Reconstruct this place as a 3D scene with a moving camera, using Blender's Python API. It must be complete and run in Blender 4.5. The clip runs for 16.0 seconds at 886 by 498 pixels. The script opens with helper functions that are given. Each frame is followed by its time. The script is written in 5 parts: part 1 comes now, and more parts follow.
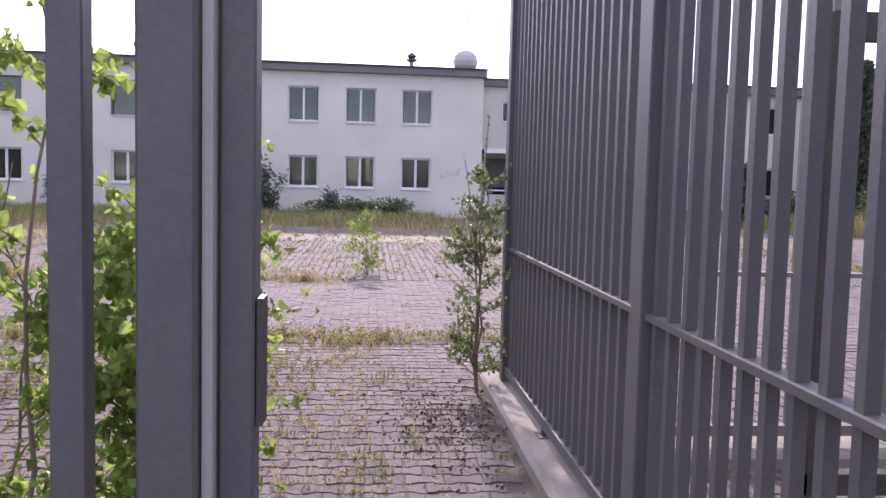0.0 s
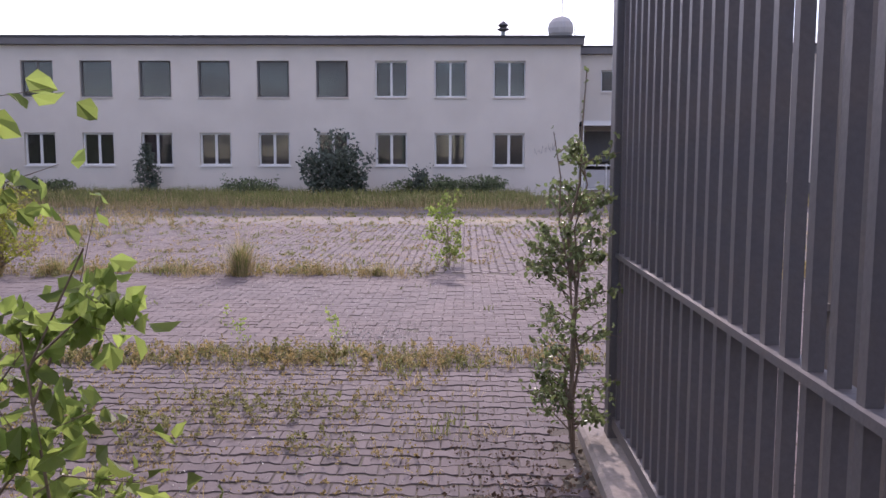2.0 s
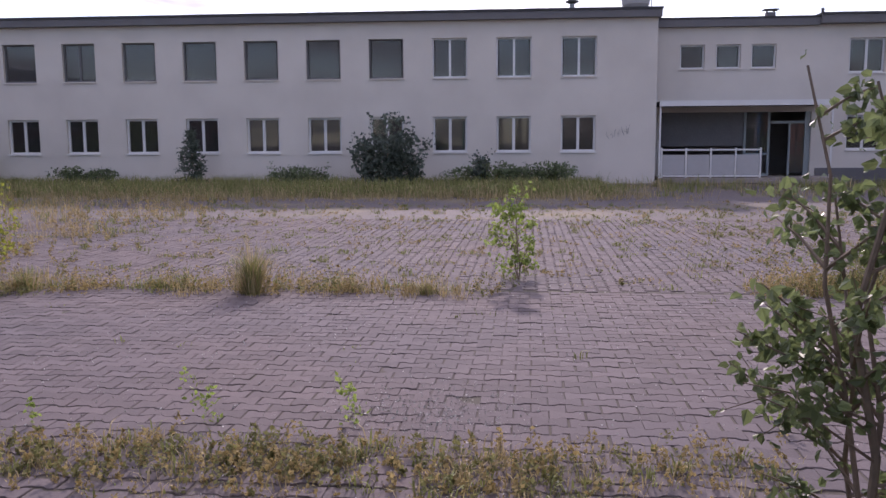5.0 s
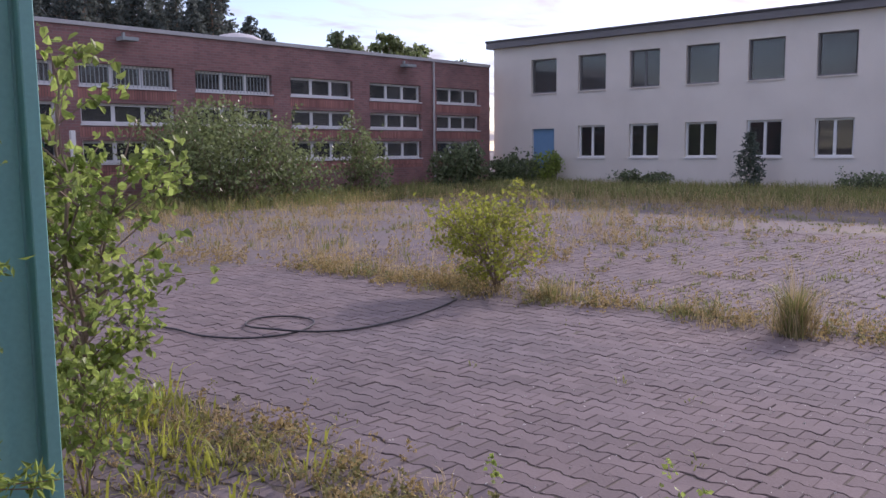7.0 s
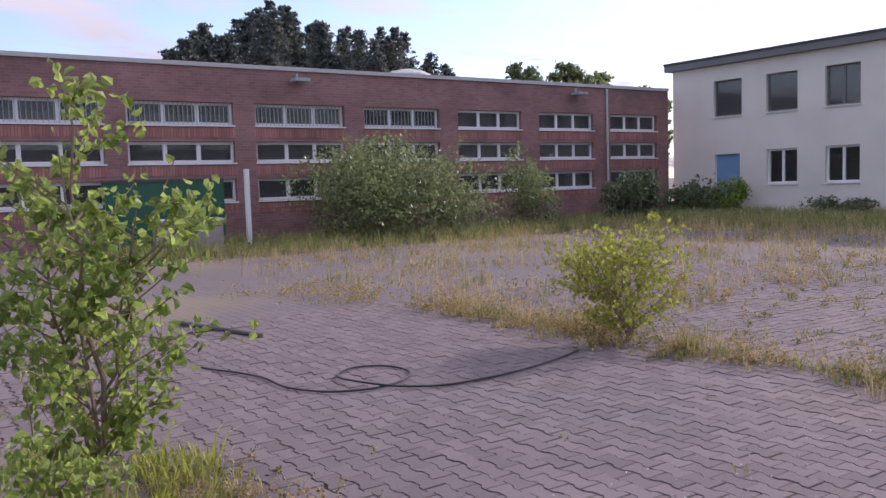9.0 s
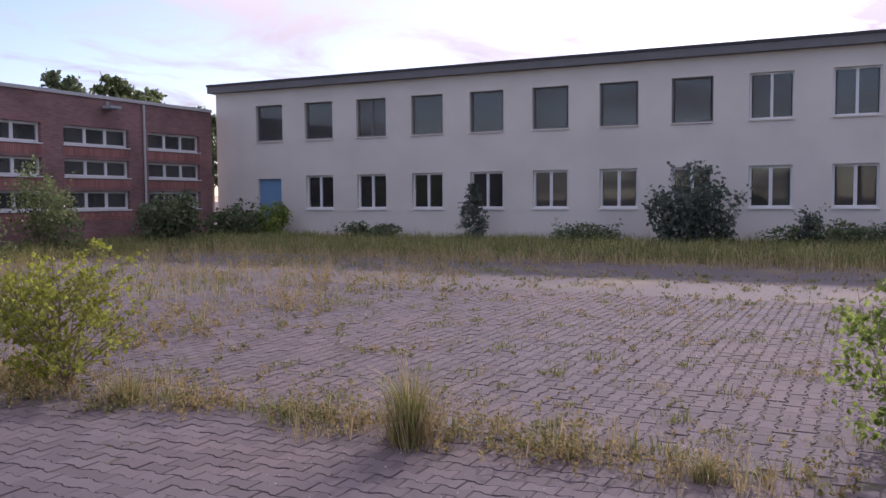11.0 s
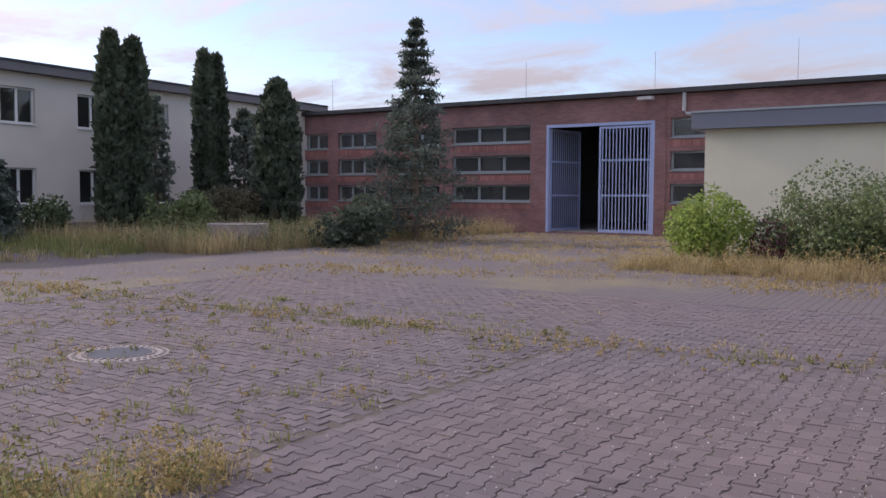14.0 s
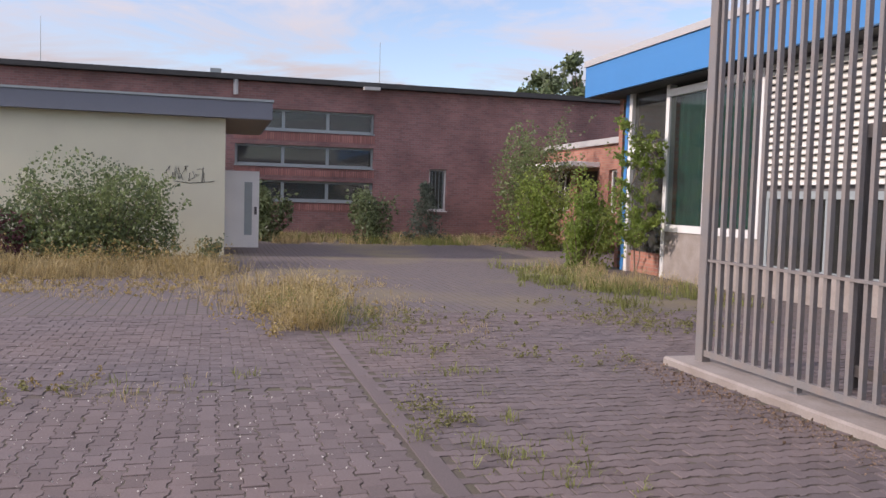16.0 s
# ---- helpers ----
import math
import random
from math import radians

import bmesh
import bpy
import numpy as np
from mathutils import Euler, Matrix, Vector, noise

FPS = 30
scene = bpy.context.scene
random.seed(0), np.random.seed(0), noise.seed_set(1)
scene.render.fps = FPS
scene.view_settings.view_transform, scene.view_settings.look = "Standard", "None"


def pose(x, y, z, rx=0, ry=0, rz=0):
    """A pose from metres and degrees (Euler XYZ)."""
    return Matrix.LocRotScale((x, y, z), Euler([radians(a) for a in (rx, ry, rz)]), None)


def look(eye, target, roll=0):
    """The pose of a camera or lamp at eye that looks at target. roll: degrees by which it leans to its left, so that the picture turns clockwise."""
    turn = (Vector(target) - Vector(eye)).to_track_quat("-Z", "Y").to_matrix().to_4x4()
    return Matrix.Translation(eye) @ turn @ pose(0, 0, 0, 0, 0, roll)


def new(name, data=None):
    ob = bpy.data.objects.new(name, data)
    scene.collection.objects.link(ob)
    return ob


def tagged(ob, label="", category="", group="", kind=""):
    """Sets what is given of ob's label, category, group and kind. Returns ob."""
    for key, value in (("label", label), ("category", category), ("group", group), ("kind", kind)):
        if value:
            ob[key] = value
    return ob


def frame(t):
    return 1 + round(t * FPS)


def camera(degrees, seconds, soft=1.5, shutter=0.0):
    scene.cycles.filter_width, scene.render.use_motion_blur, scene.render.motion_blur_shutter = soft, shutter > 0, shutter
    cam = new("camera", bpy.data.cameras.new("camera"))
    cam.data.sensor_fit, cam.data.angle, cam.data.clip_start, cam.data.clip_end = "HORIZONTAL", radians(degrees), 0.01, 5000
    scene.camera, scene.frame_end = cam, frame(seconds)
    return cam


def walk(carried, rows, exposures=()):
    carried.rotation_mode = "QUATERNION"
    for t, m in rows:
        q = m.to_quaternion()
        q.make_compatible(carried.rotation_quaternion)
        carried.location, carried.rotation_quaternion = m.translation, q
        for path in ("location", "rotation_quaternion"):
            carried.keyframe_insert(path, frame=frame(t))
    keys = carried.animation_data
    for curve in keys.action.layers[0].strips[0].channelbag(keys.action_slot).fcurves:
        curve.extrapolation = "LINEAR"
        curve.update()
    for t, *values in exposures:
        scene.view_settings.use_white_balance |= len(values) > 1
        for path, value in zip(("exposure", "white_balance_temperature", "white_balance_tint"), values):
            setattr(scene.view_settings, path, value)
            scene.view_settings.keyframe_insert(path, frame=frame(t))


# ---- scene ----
cam = camera(55.65, 16.0)
METRES, EYE, TURN = 11.7, 1.5, -4.9
EXPOSURES = [(0.0, 1.3, 6200, 29), (1.0, 1.0, 6200, 30), (3.0, 0.64, 6200, 32), (5.5, 0.36, 6100, 32), (7.0, 0.47, 6050, 32), (8.0, 0.72, 6150, 29), (10.5, 0.42, 6100, 32), (12.5, 0.05, 6300, 33), (13.5, 0.34, 6200, 27), (15.0, 0.52, 6250, 24), (16.0, 0.58, 6500, 22)]
ROWS = [
    (0.0, 0.0000, 0.0000, 0.0000, -0.02, -4.51, -1.42),
    (0.5, 0.0070, 0.0341, 0.0028, 2.90, -4.30, -1.43),
    (1.0, 0.0089, 0.0709, 0.0017, 4.44, -4.84, -0.85),
    (1.5, 0.0095, 0.1048, 0.0005, 5.20, -5.58, -0.33),
    (2.0, 0.0076, 0.1410, 0.0029, 6.55, -6.22, -0.10),
    (2.5, 0.0012, 0.1785, -0.0004, 6.35, -6.93, 0.02),
    (3.0, -0.0034, 0.2160, 0.0002, 6.62, -6.81, 0.18),
    (5.5, -0.0345, 0.3878, 0.0003, 14.38, -7.39, 0.45),
    (6.0, -0.0464, 0.4154, 0.0026, 25.52, -7.12, 0.87),
    (6.5, -0.0545, 0.4420, 0.0016, 38.72, -6.69, 0.71),
    (7.0, -0.0605, 0.4650, 0.0031, 47.57, -6.70, 0.54),
    (7.5, -0.0691, 0.4864, 0.0025, 54.02, -5.67, 1.18),
    (8.0, -0.0756, 0.5072, 0.0044, 61.03, -4.48, 1.88),
    (10.5, -0.0858, 0.6388, 0.0038, 49.86, -2.87, 1.03),
    (11.0, -0.0747, 0.6690, 0.0019, 31.55, -3.37, 0.43),
    (11.5, -0.0614, 0.7000, 0.0020, 14.24, -3.59, 0.67),
    (12.0, -0.0420, 0.7235, 0.0021, 0.97, -3.67, 0.57),
    (12.5, -0.0161, 0.7433, 0.0035, -13.61, -4.14, -0.53),
    (13.0, 0.0069, 0.7611, 0.0035, -27.38, -3.89, -0.83),
    (13.5, 0.0306, 0.7780, 0.0054, -41.38, -3.80, 0.13),
    (14.0, 0.0593, 0.7878, 0.0036, -52.77, -3.57, -0.26),
    (14.5, 0.0911, 0.7929, 0.0051, -63.54, -3.83, -0.96),
    (15.0, 0.1242, 0.7964, 0.0033, -76.19, -3.78, -1.08),
    (15.5, 0.1557, 0.7943, 0.0052, -89.51, -3.63, -0.63),
    (16.0, 0.1860, 0.7864, 0.0036, -100.32, -3.38, -1.66),
]
walk(cam, [(t, pose(0, 0, EYE, 0, 0, TURN) @ pose(METRES * x, METRES * y, METRES * z, 90 + pitch, roll, yaw)) for t, x, y, z, yaw, pitch, roll in ROWS], EXPOSURES)

# ---- light ----
world = bpy.data.worlds.new("sky")
scene.world = world
world.use_nodes = True
SUN_ELEV, SUN_AZ = 28.0, -3.0


def build_sky():
    nt = world.node_tree
    nt.nodes.clear()
    N, L = nt.nodes.new, nt.links.new
    out, bg = N("ShaderNodeOutputWorld"), N("ShaderNodeBackground")
    sky = N("ShaderNodeTexSky")
    sky.sky_type, sky.sun_disc = "NISHITA", False
    sky.sun_elevation, sky.sun_rotation = radians(SUN_ELEV), radians(SUN_AZ)
    sky.air_density, sky.dust_density, sky.ozone_density = 1.0, 0.5, 1.6
    tc, sep = N("ShaderNodeTexCoord"), N("ShaderNodeSeparateXYZ")
    L(tc.outputs["Generated"], sep.inputs[0])
    # clouds on a flat layer overhead: direction divided by its height
    up = N("ShaderNodeMath"); up.operation = "ADD"; up.inputs[1].default_value = 0.12
    L(sep.outputs["Z"], up.inputs[0])
    dx, dy = N("ShaderNodeMath"), N("ShaderNodeMath")
    for d, o in ((dx, "X"), (dy, "Y")):
        d.operation = "DIVIDE"
        L(sep.outputs[o], d.inputs[0]); L(up.outputs[0], d.inputs[1])
    comb = N("ShaderNodeCombineXYZ")
    L(dx.outputs[0], comb.inputs[0]); L(dy.outputs[0], comb.inputs[1])
    mp = N("ShaderNodeMapping")
    mp.inputs["Scale"].default_value = (1.0, 0.75, 1)
    mp.inputs["Rotation"].default_value = (0, 0, radians(-20))
    L(comb.outputs[0], mp.inputs[0])
    no = N("ShaderNodeTexNoise")
    no.inputs["Scale"].default_value, no.inputs["Detail"].default_value, no.inputs["Roughness"].default_value = 1.5, 9, 0.6
    no.inputs["Distortion"].default_value = 0.5
    L(mp.outputs[0], no.inputs["Vector"])
    ramp = N("ShaderNodeMapRange")
    for k, v in (("From Min", 0.45), ("From Max", 0.63), ("To Min", 0.06), ("To Max", 1.0)):
        ramp.inputs[k].default_value = v
    L(no.outputs["Fac"], ramp.inputs["Value"])
    # clouds are brightest round the sun
    sd = N("ShaderNodeVectorMath"); sd.operation = "DOT_PRODUCT"
    e, a = radians(SUN_ELEV), radians(SUN_AZ)
    sd.inputs[1].default_value = (math.sin(a) * math.cos(e), math.cos(a) * math.cos(e), math.sin(e))
    L(tc.outputs["Generated"], sd.inputs[0])
    glow = N("ShaderNodeMapRange"); glow.interpolation_type = "SMOOTHSTEP"
    for k, v in (("From Min", 0.45), ("From Max", 1.0), ("To Min", 4.2), ("To Max", 6.4)):
        glow.inputs[k].default_value = v
    L(sd.outputs["Value"], glow.inputs["Value"])
    cc = N("ShaderNodeVectorMath"); cc.operation = "SCALE"
    cc.inputs[0].default_value = (1.0, 0.97, 0.985)
    # an overcast layer is dimmer towards the horizon
    el, ga = N("ShaderNodeMath"), N("ShaderNodeMath")
    el.operation, ga.operation = "MULTIPLY_ADD", "MULTIPLY"
    el.inputs[1].default_value, el.inputs[2].default_value = 2.3, 0.42
    L(sep.outputs["Z"], el.inputs[0]); L(el.outputs[0], ga.inputs[0]); L(glow.outputs[0], ga.inputs[1])
    L(ga.outputs[0], cc.inputs["Scale"])
    mix = N("ShaderNodeMix"); mix.data_type = "RGBA"
    L(ramp.outputs[0], mix.inputs[0]); L(sky.outputs[0], mix.inputs[6]); L(cc.outputs[0], mix.inputs[7])
    bg.inputs[1].default_value = 0.135
    L(mix.outputs[2], bg.inputs[0]); L(bg.outputs[0], out.inputs[0])


build_sky()
sun = new("sun", bpy.data.lights.new("sun", "SUN"))
sun.data.energy, sun.data.angle, sun.data.color = 2.3, radians(2.0), (1.0, 0.9, 0.78)
_a, _e = radians(SUN_AZ), radians(SUN_ELEV)
sun.matrix_world = look((60 * math.sin(_a) * math.cos(_e), 60 * math.cos(_a) * math.cos(_e), 60 * math.sin(_e)), (0, 0, 0))

# ---- materials ----


def mat(name, colour, rough=0.8, var=0.25, scale=3.0, fine=60.0, bump=0.3, metal=0.0, second=None, amount=0.5, dist=0.004, rand=0.0, transl=0.0):
    """A surface with grain (fine) and stains (scale) in colour, and relief; second: the colour of its stains; rand: change from piece to piece."""
    m = bpy.data.materials.new(name)
    m.use_nodes = True
    nt = m.node_tree
    N, L = nt.nodes.new, nt.links.new
    b = nt.nodes["Principled BSDF"]
    tc = N("ShaderNodeTexCoord")
    big, small = N("ShaderNodeTexNoise"), N("ShaderNodeTexNoise")
    for n, s, d in ((big, scale, 5), (small, fine, 3)):
        n.inputs["Scale"].default_value, n.inputs["Detail"].default_value = s, d
        L(tc.outputs["Object"], n.inputs["Vector"])
    r1 = N("ShaderNodeMapRange")
    r1.inputs["From Min"].default_value, r1.inputs["From Max"].default_value = 0.38, 0.66
    L(big.outputs["Fac"], r1.inputs["Value"])
    am = N("ShaderNodeMath"); am.operation = "MULTIPLY"; am.inputs[1].default_value = amount
    L(r1.outputs[0], am.inputs[0])
    mx = N("ShaderNodeMix"); mx.data_type = "RGBA"
    mx.inputs[6].default_value = (*colour, 1)
    mx.inputs[7].default_value = (*(second or [c * (1 - var) for c in colour]), 1)
    L(am.outputs[0], mx.inputs[0])
    hs = N("ShaderNodeHueSaturation")
    L(mx.outputs[2], hs.inputs["Color"])
    vr = N("ShaderNodeMapRange")
    vr.inputs["To Min"].default_value, vr.inputs["To Max"].default_value = 1 - var, 1 + var
    L(small.outputs["Fac"], vr.inputs["Value"])
    last = vr.outputs[0]
    if rand:
        oi, geo, ad = N("ShaderNodeObjectInfo"), N("ShaderNodeNewGeometry"), N("ShaderNodeMath")
        L(oi.outputs["Random"], ad.inputs[0]); L(geo.outputs["Random Per Island"], ad.inputs[1])
        fr = N("ShaderNodeMath"); fr.operation = "FRACT"
        L(ad.outputs[0], fr.inputs[0])
        rr = N("ShaderNodeMapRange")
        rr.inputs["To Min"].default_value, rr.inputs["To Max"].default_value = 1 - rand, 1 + rand
        L(fr.outputs[0], rr.inputs["Value"])
        mu = N("ShaderNodeMath"); mu.operation = "MULTIPLY"
        L(last, mu.inputs[0]); L(rr.outputs[0], mu.inputs[1])
        last = mu.outputs[0]
    L(last, hs.inputs["Value"])
    L(hs.outputs[0], b.inputs["Base Color"])
    b.inputs["Roughness"].default_value, b.inputs["Metallic"].default_value = rough, metal
    if bump:
        bp = N("ShaderNodeBump")
        bp.inputs["Strength"].default_value, bp.inputs["Distance"].default_value = bump, dist
        L(small.outputs["Fac"], bp.inputs["Height"]); L(bp.outputs[0], b.inputs["Normal"])
    if transl:
        tr, ms = N("ShaderNodeBsdfTranslucent"), N("ShaderNodeMixShader")
        L(hs.outputs[0], tr.inputs[0])
        ms.inputs[0].default_value = transl
        L(b.outputs[0], ms.inputs[1]); L(tr.outputs[0], ms.inputs[2])
        L(ms.outputs[0], nt.nodes["Material Output"].inputs[0])
    return m


def brick_mat(name, c1, c2, mortar, turn=(0, 0, 0), w=0.25, h=0.083, soldier=False):
    """Brickwork in the wall's own u, z plane."""
    m = bpy.data.materials.new(name)
    m.use_nodes = True
    nt = m.node_tree
    N, L = nt.nodes.new, nt.links.new
    b = nt.nodes["Principled BSDF"]
    tc, mp, br = N("ShaderNodeTexCoord"), N("ShaderNodeMapping"), N("ShaderNodeTexBrick")
    mp.inputs["Rotation"].default_value = (radians(-90), 0, 0)
    L(tc.outputs["Object"], mp.inputs[0]); L(mp.outputs[0], br.inputs["Vector"])
    for k, v in (("Color1", (*c1, 1)), ("Color2", (*c2, 1)), ("Mortar", (*mortar, 1))):
        br.inputs[k].default_value = v
    for k, v in (("Scale", 1.0), ("Mortar Size", 0.007), ("Mortar Smooth", 0.2), ("Brick Width", w), ("Row Height", h)):
        br.inputs[k].default_value = v
    if soldier:
        br.offset = 0.0
    no = N("ShaderNodeTexNoise")
    no.inputs["Scale"].default_value, no.inputs["Detail"].default_value = 0.7, 6
    L(tc.outputs["Object"], no.inputs["Vector"])
    vr = N("ShaderNodeMapRange")
    vr.inputs["From Min"].default_value, vr.inputs["From Max"].default_value = 0.3, 0.7
    vr.inputs["To Min"].default_value, vr.inputs["To Max"].default_value = 0.72, 1.2
    L(no.outputs["Fac"], vr.inputs["Value"])
    hs = N("ShaderNodeHueSaturation")
    L(br.outputs["Color"], hs.inputs["Color"]); L(vr.outputs[0], hs.inputs["Value"])
    L(hs.outputs[0], b.inputs["Base Color"])
    b.inputs["Roughness"].default_value = 0.85
    bp = N("ShaderNodeBump"); bp.invert = True
    bp.inputs["Strength"].default_value, bp.inputs["Distance"].default_value = 0.7, 0.008
    L(br.outputs["Fac"], bp.inputs["Height"]); L(bp.outputs[0], b.inputs["Normal"])
    return m


def glass_mat(name, tint=(0.72, 0.73, 0.72), dust_sheen=0.03):
    m = bpy.data.materials.new(name)
    m.use_nodes = True
    nt = m.node_tree
    N, L = nt.nodes.new, nt.links.new
    tr, gl, ms = N("ShaderNodeBsdfTransparent"), N("ShaderNodeBsdfGlossy"), N("ShaderNodeMixShader")
    tr.inputs[0].default_value = (*tint, 1)
    gl.inputs["Roughness"].default_value = 0.03
    ms.inputs[0].default_value = 0.055
    L(tr.outputs[0], ms.inputs[1]); L(gl.outputs[0], ms.inputs[2])
    # a film of dust, its grey also standing in for sky reflected in panes
    df, m2, no = N("ShaderNodeBsdfDiffuse"), N("ShaderNodeMixShader"), N("ShaderNodeTexNoise")
    df.inputs[0].default_value = (0.42, 0.43, 0.41, 1)
    no.inputs["Scale"].default_value = 2.5
    mr = N("ShaderNodeMapRange")
    mr.inputs["To Min"].default_value, mr.inputs["To Max"].default_value = dust_sheen * 0.6, dust_sheen * 1.4
    L(no.outputs["Fac"], mr.inputs["Value"]); L(mr.outputs[0], m2.inputs[0])
    L(ms.outputs[0], m2.inputs[1]); L(df.outputs[0], m2.inputs[2])
    L(m2.outputs[0], nt.nodes["Material Output"].inputs[0])
    return m


M_RENDER = mat("grey_white_render", (0.69, 0.64, 0.565), 0.9, 0.09, 0.5, 30, 0.2, second=(0.56, 0.515, 0.45), amount=0.5)
M_FASCIA = mat("weathered_grey_fascia", (0.16, 0.155, 0.155), 0.7, 0.2, 1.5, 20, 0.2)
M_ROOF = mat("bitumen_roof", (0.06, 0.06, 0.06), 0.9)
M_WFRAME = mat("white_window_frame", (0.72, 0.72, 0.70), 0.45, 0.08, 4, 40, 0.1)
M_GFRAME = mat("grey_green_window_frame", (0.30, 0.34, 0.34), 0.5, 0.12, 4, 40, 0.1)
M_GLASS = glass_mat("window_glass")
M_DIRTY = glass_mat("dirty_window_glass", (0.5, 0.505, 0.5), 0.1)
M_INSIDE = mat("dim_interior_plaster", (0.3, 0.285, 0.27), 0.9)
M_BRICK = brick_mat("dark_red_brick", (0.3, 0.15, 0.138), (0.22, 0.115, 0.108), (0.26, 0.2, 0.18))
M_SOLDIER = brick_mat("soldier_course_brick", (0.42, 0.19, 0.16), (0.28, 0.12, 0.1), (0.13, 0.09, 0.08), w=0.083, h=0.5, soldier=True)
M_BRICK2 = brick_mat("orange_red_brick", (0.42, 0.19, 0.13), (0.34, 0.14, 0.1), (0.3, 0.24, 0.2))
M_CREAM = mat("cream_wall_paint", (0.72, 0.68, 0.5), 0.85, 0.06, 0.8, 40, 0.15, second=(0.64, 0.6, 0.45))
M_GREYSHEET = mat("grey_sheet_fascia", (0.17, 0.18, 0.21), 0.5, 0.1, 1, 30, 0.1)
M_SOFFIT = mat("brown_wood_soffit", (0.28, 0.23, 0.18), 0.7, 0.2, 2, 40)
M_BARS = mat("grey_painted_steel", (0.2, 0.19, 0.185), 0.5, 0.18, 5, 60, 0.25, second=(0.27, 0.21, 0.17), amount=0.45)
# the fence's grey paint with the backlit shade put into a darker colour
M_GATESHADE = mat("backlit_grey_painted_steel", (0.105, 0.102, 0.11), 0.5, 0.2, 5, 60, 0.25, second=(0.15, 0.125, 0.11), amount=0.45)
M_DARKSTEEL = mat("dark_rusty_steel", (0.07, 0.06, 0.055), 0.6, 0.3, 6, 60, 0.3)
M_GATE = mat("pale_blue_grey_gate_paint", (0.38, 0.45, 0.66), 0.5, 0.12, 3, 40, 0.15)
M_GREEN = mat("green_coated_sheet", (0.17, 0.40, 0.35), 0.42, 0.15, 1.2, 50, 0.12, second=(0.17, 0.31, 0.27), amount=0.5)
M_BLUE = mat("sky_blue_panel", (0.05, 0.22, 0.5), 0.5, 0.08, 1, 40, 0.1)
M_BLUEDOOR = mat("faded_blue_door_paint", (0.16, 0.3, 0.46), 0.6, 0.15, 2, 40, 0.1)
M_WHITE = mat("white_paint", (0.74, 0.73, 0.7), 0.6, 0.1, 2, 40, 0.1)
M_LOUVRE = mat("white_louvre_slat", (0.72, 0.70, 0.64), 0.55, 0.1, 2, 40, 0.1)
M_CURTAIN = mat("teal_green_curtain", (0.02, 0.17, 0.13), 0.8, 0.2, 2, 30, 0.3)
M_CONC = mat("weathered_concrete", (0.33, 0.29, 0.26), 0.9, 0.2, 3, 50, 0.5, second=(0.22, 0.18, 0.15), amount=0.6, dist=0.006)
M_PAVER = mat("grey_red_concrete_paver", (0.15, 0.116, 0.109), 0.9, 0.22, 0.35, 70, 0.6, second=(0.125, 0.106, 0.109), amount=0.85, rand=0.16)
M_JOINT = mat("mossy_sandy_joint", (0.095, 0.075, 0.06), 0.95, 0.35, 1.2, 60, 0.8, second=(0.095, 0.09, 0.05), amount=0.7)
M_IRON = mat("cast_iron", (0.11, 0.105, 0.105), 0.5, 0.2, 6, 60, 0.3, metal=0.6)
M_BARK = mat("birch_bark", (0.23, 0.17, 0.12), 0.85, 0.3, 8, 60, 0.5)
M_LEAF = mat("young_birch_leaf", (0.27, 0.36, 0.09), 0.4, 0.2, 1.2, 40, 0, rand=0.4, second=(0.3, 0.35, 0.08), transl=0.68)
M_LEAFD = mat("dark_green_leaf", (0.16, 0.205, 0.1), 0.45, 0.2, 1.0, 40, 0, rand=0.5, transl=0.45)
M_LEAFY = mat("yellow_green_leaf", (0.34, 0.37, 0.06), 0.5, 0.2, 1.5, 40, 0, rand=0.35, transl=0.6)
M_FARNEEDLE = mat("far_spruce_needles", (0.12, 0.145, 0.125), 0.7, 0.2, 1.0, 40, 0, rand=0.5, transl=0.55)
M_CYP = mat("dark_cypress_foliage", (0.095, 0.12, 0.075), 0.7, 0.2, 1.0, 40, 0, rand=0.45, transl=0.3)
M_NEEDLE = mat("blue_green_needles", (0.12, 0.15, 0.115), 0.6, 0.2, 1.0, 40, 0, rand=0.45, transl=0.35)
M_DRY = mat("dry_straw_grass", (0.46, 0.37, 0.19), 0.8, 0.2, 1.0, 40, 0, rand=0.4, transl=0.35)
M_GRASS = mat("green_grass_blade", (0.24, 0.26, 0.08), 0.7, 0.2, 1.0, 40, 0, rand=0.4, transl=0.35)
M_PURPLE = mat("dusky_red_leaf", (0.16, 0.06, 0.07), 0.7, 0.2, 1.0, 40, 0, rand=0.4, transl=0.25)
M_BIRCHGREY = mat("grey_green_birch_leaf", (0.2, 0.25, 0.1), 0.38, 0.2, 1.2, 40, 0, rand=0.45, transl=0.45)
M_PALEPINE = mat("pale_pine_needles", (0.17, 0.2, 0.15), 0.6, 0.2, 1.0, 40, 0, rand=0.45, transl=0.4)
M_HEDGE = mat("brownish_hedge_leaf", (0.13, 0.115, 0.065), 0.6, 0.2, 1.0, 40, 0, rand=0.45, transl=0.4)
M_SEED = mat("withered_weed_leaf", (0.4, 0.31, 0.13), 0.8, 0.2, 1.0, 40, 0, rand=0.45, transl=0.35)
M_WEED = mat("yellowish_weed_leaf", (0.24, 0.235, 0.09), 0.65, 0.2, 1.0, 40, 0, rand=0.5, transl=0.45)
M_GREENBOARD = mat("dark_green_board", (0.015, 0.1, 0.055), 0.5, 0.15, 2, 40, 0.1)
M_RUBBER = mat("black_rubber", (0.025, 0.025, 0.027), 0.6, 0.2, 4, 50, 0.2)
M_DISH = mat("pale_grey_plastic", (0.45, 0.44, 0.43), 0.6, 0.1, 3, 40, 0.1)
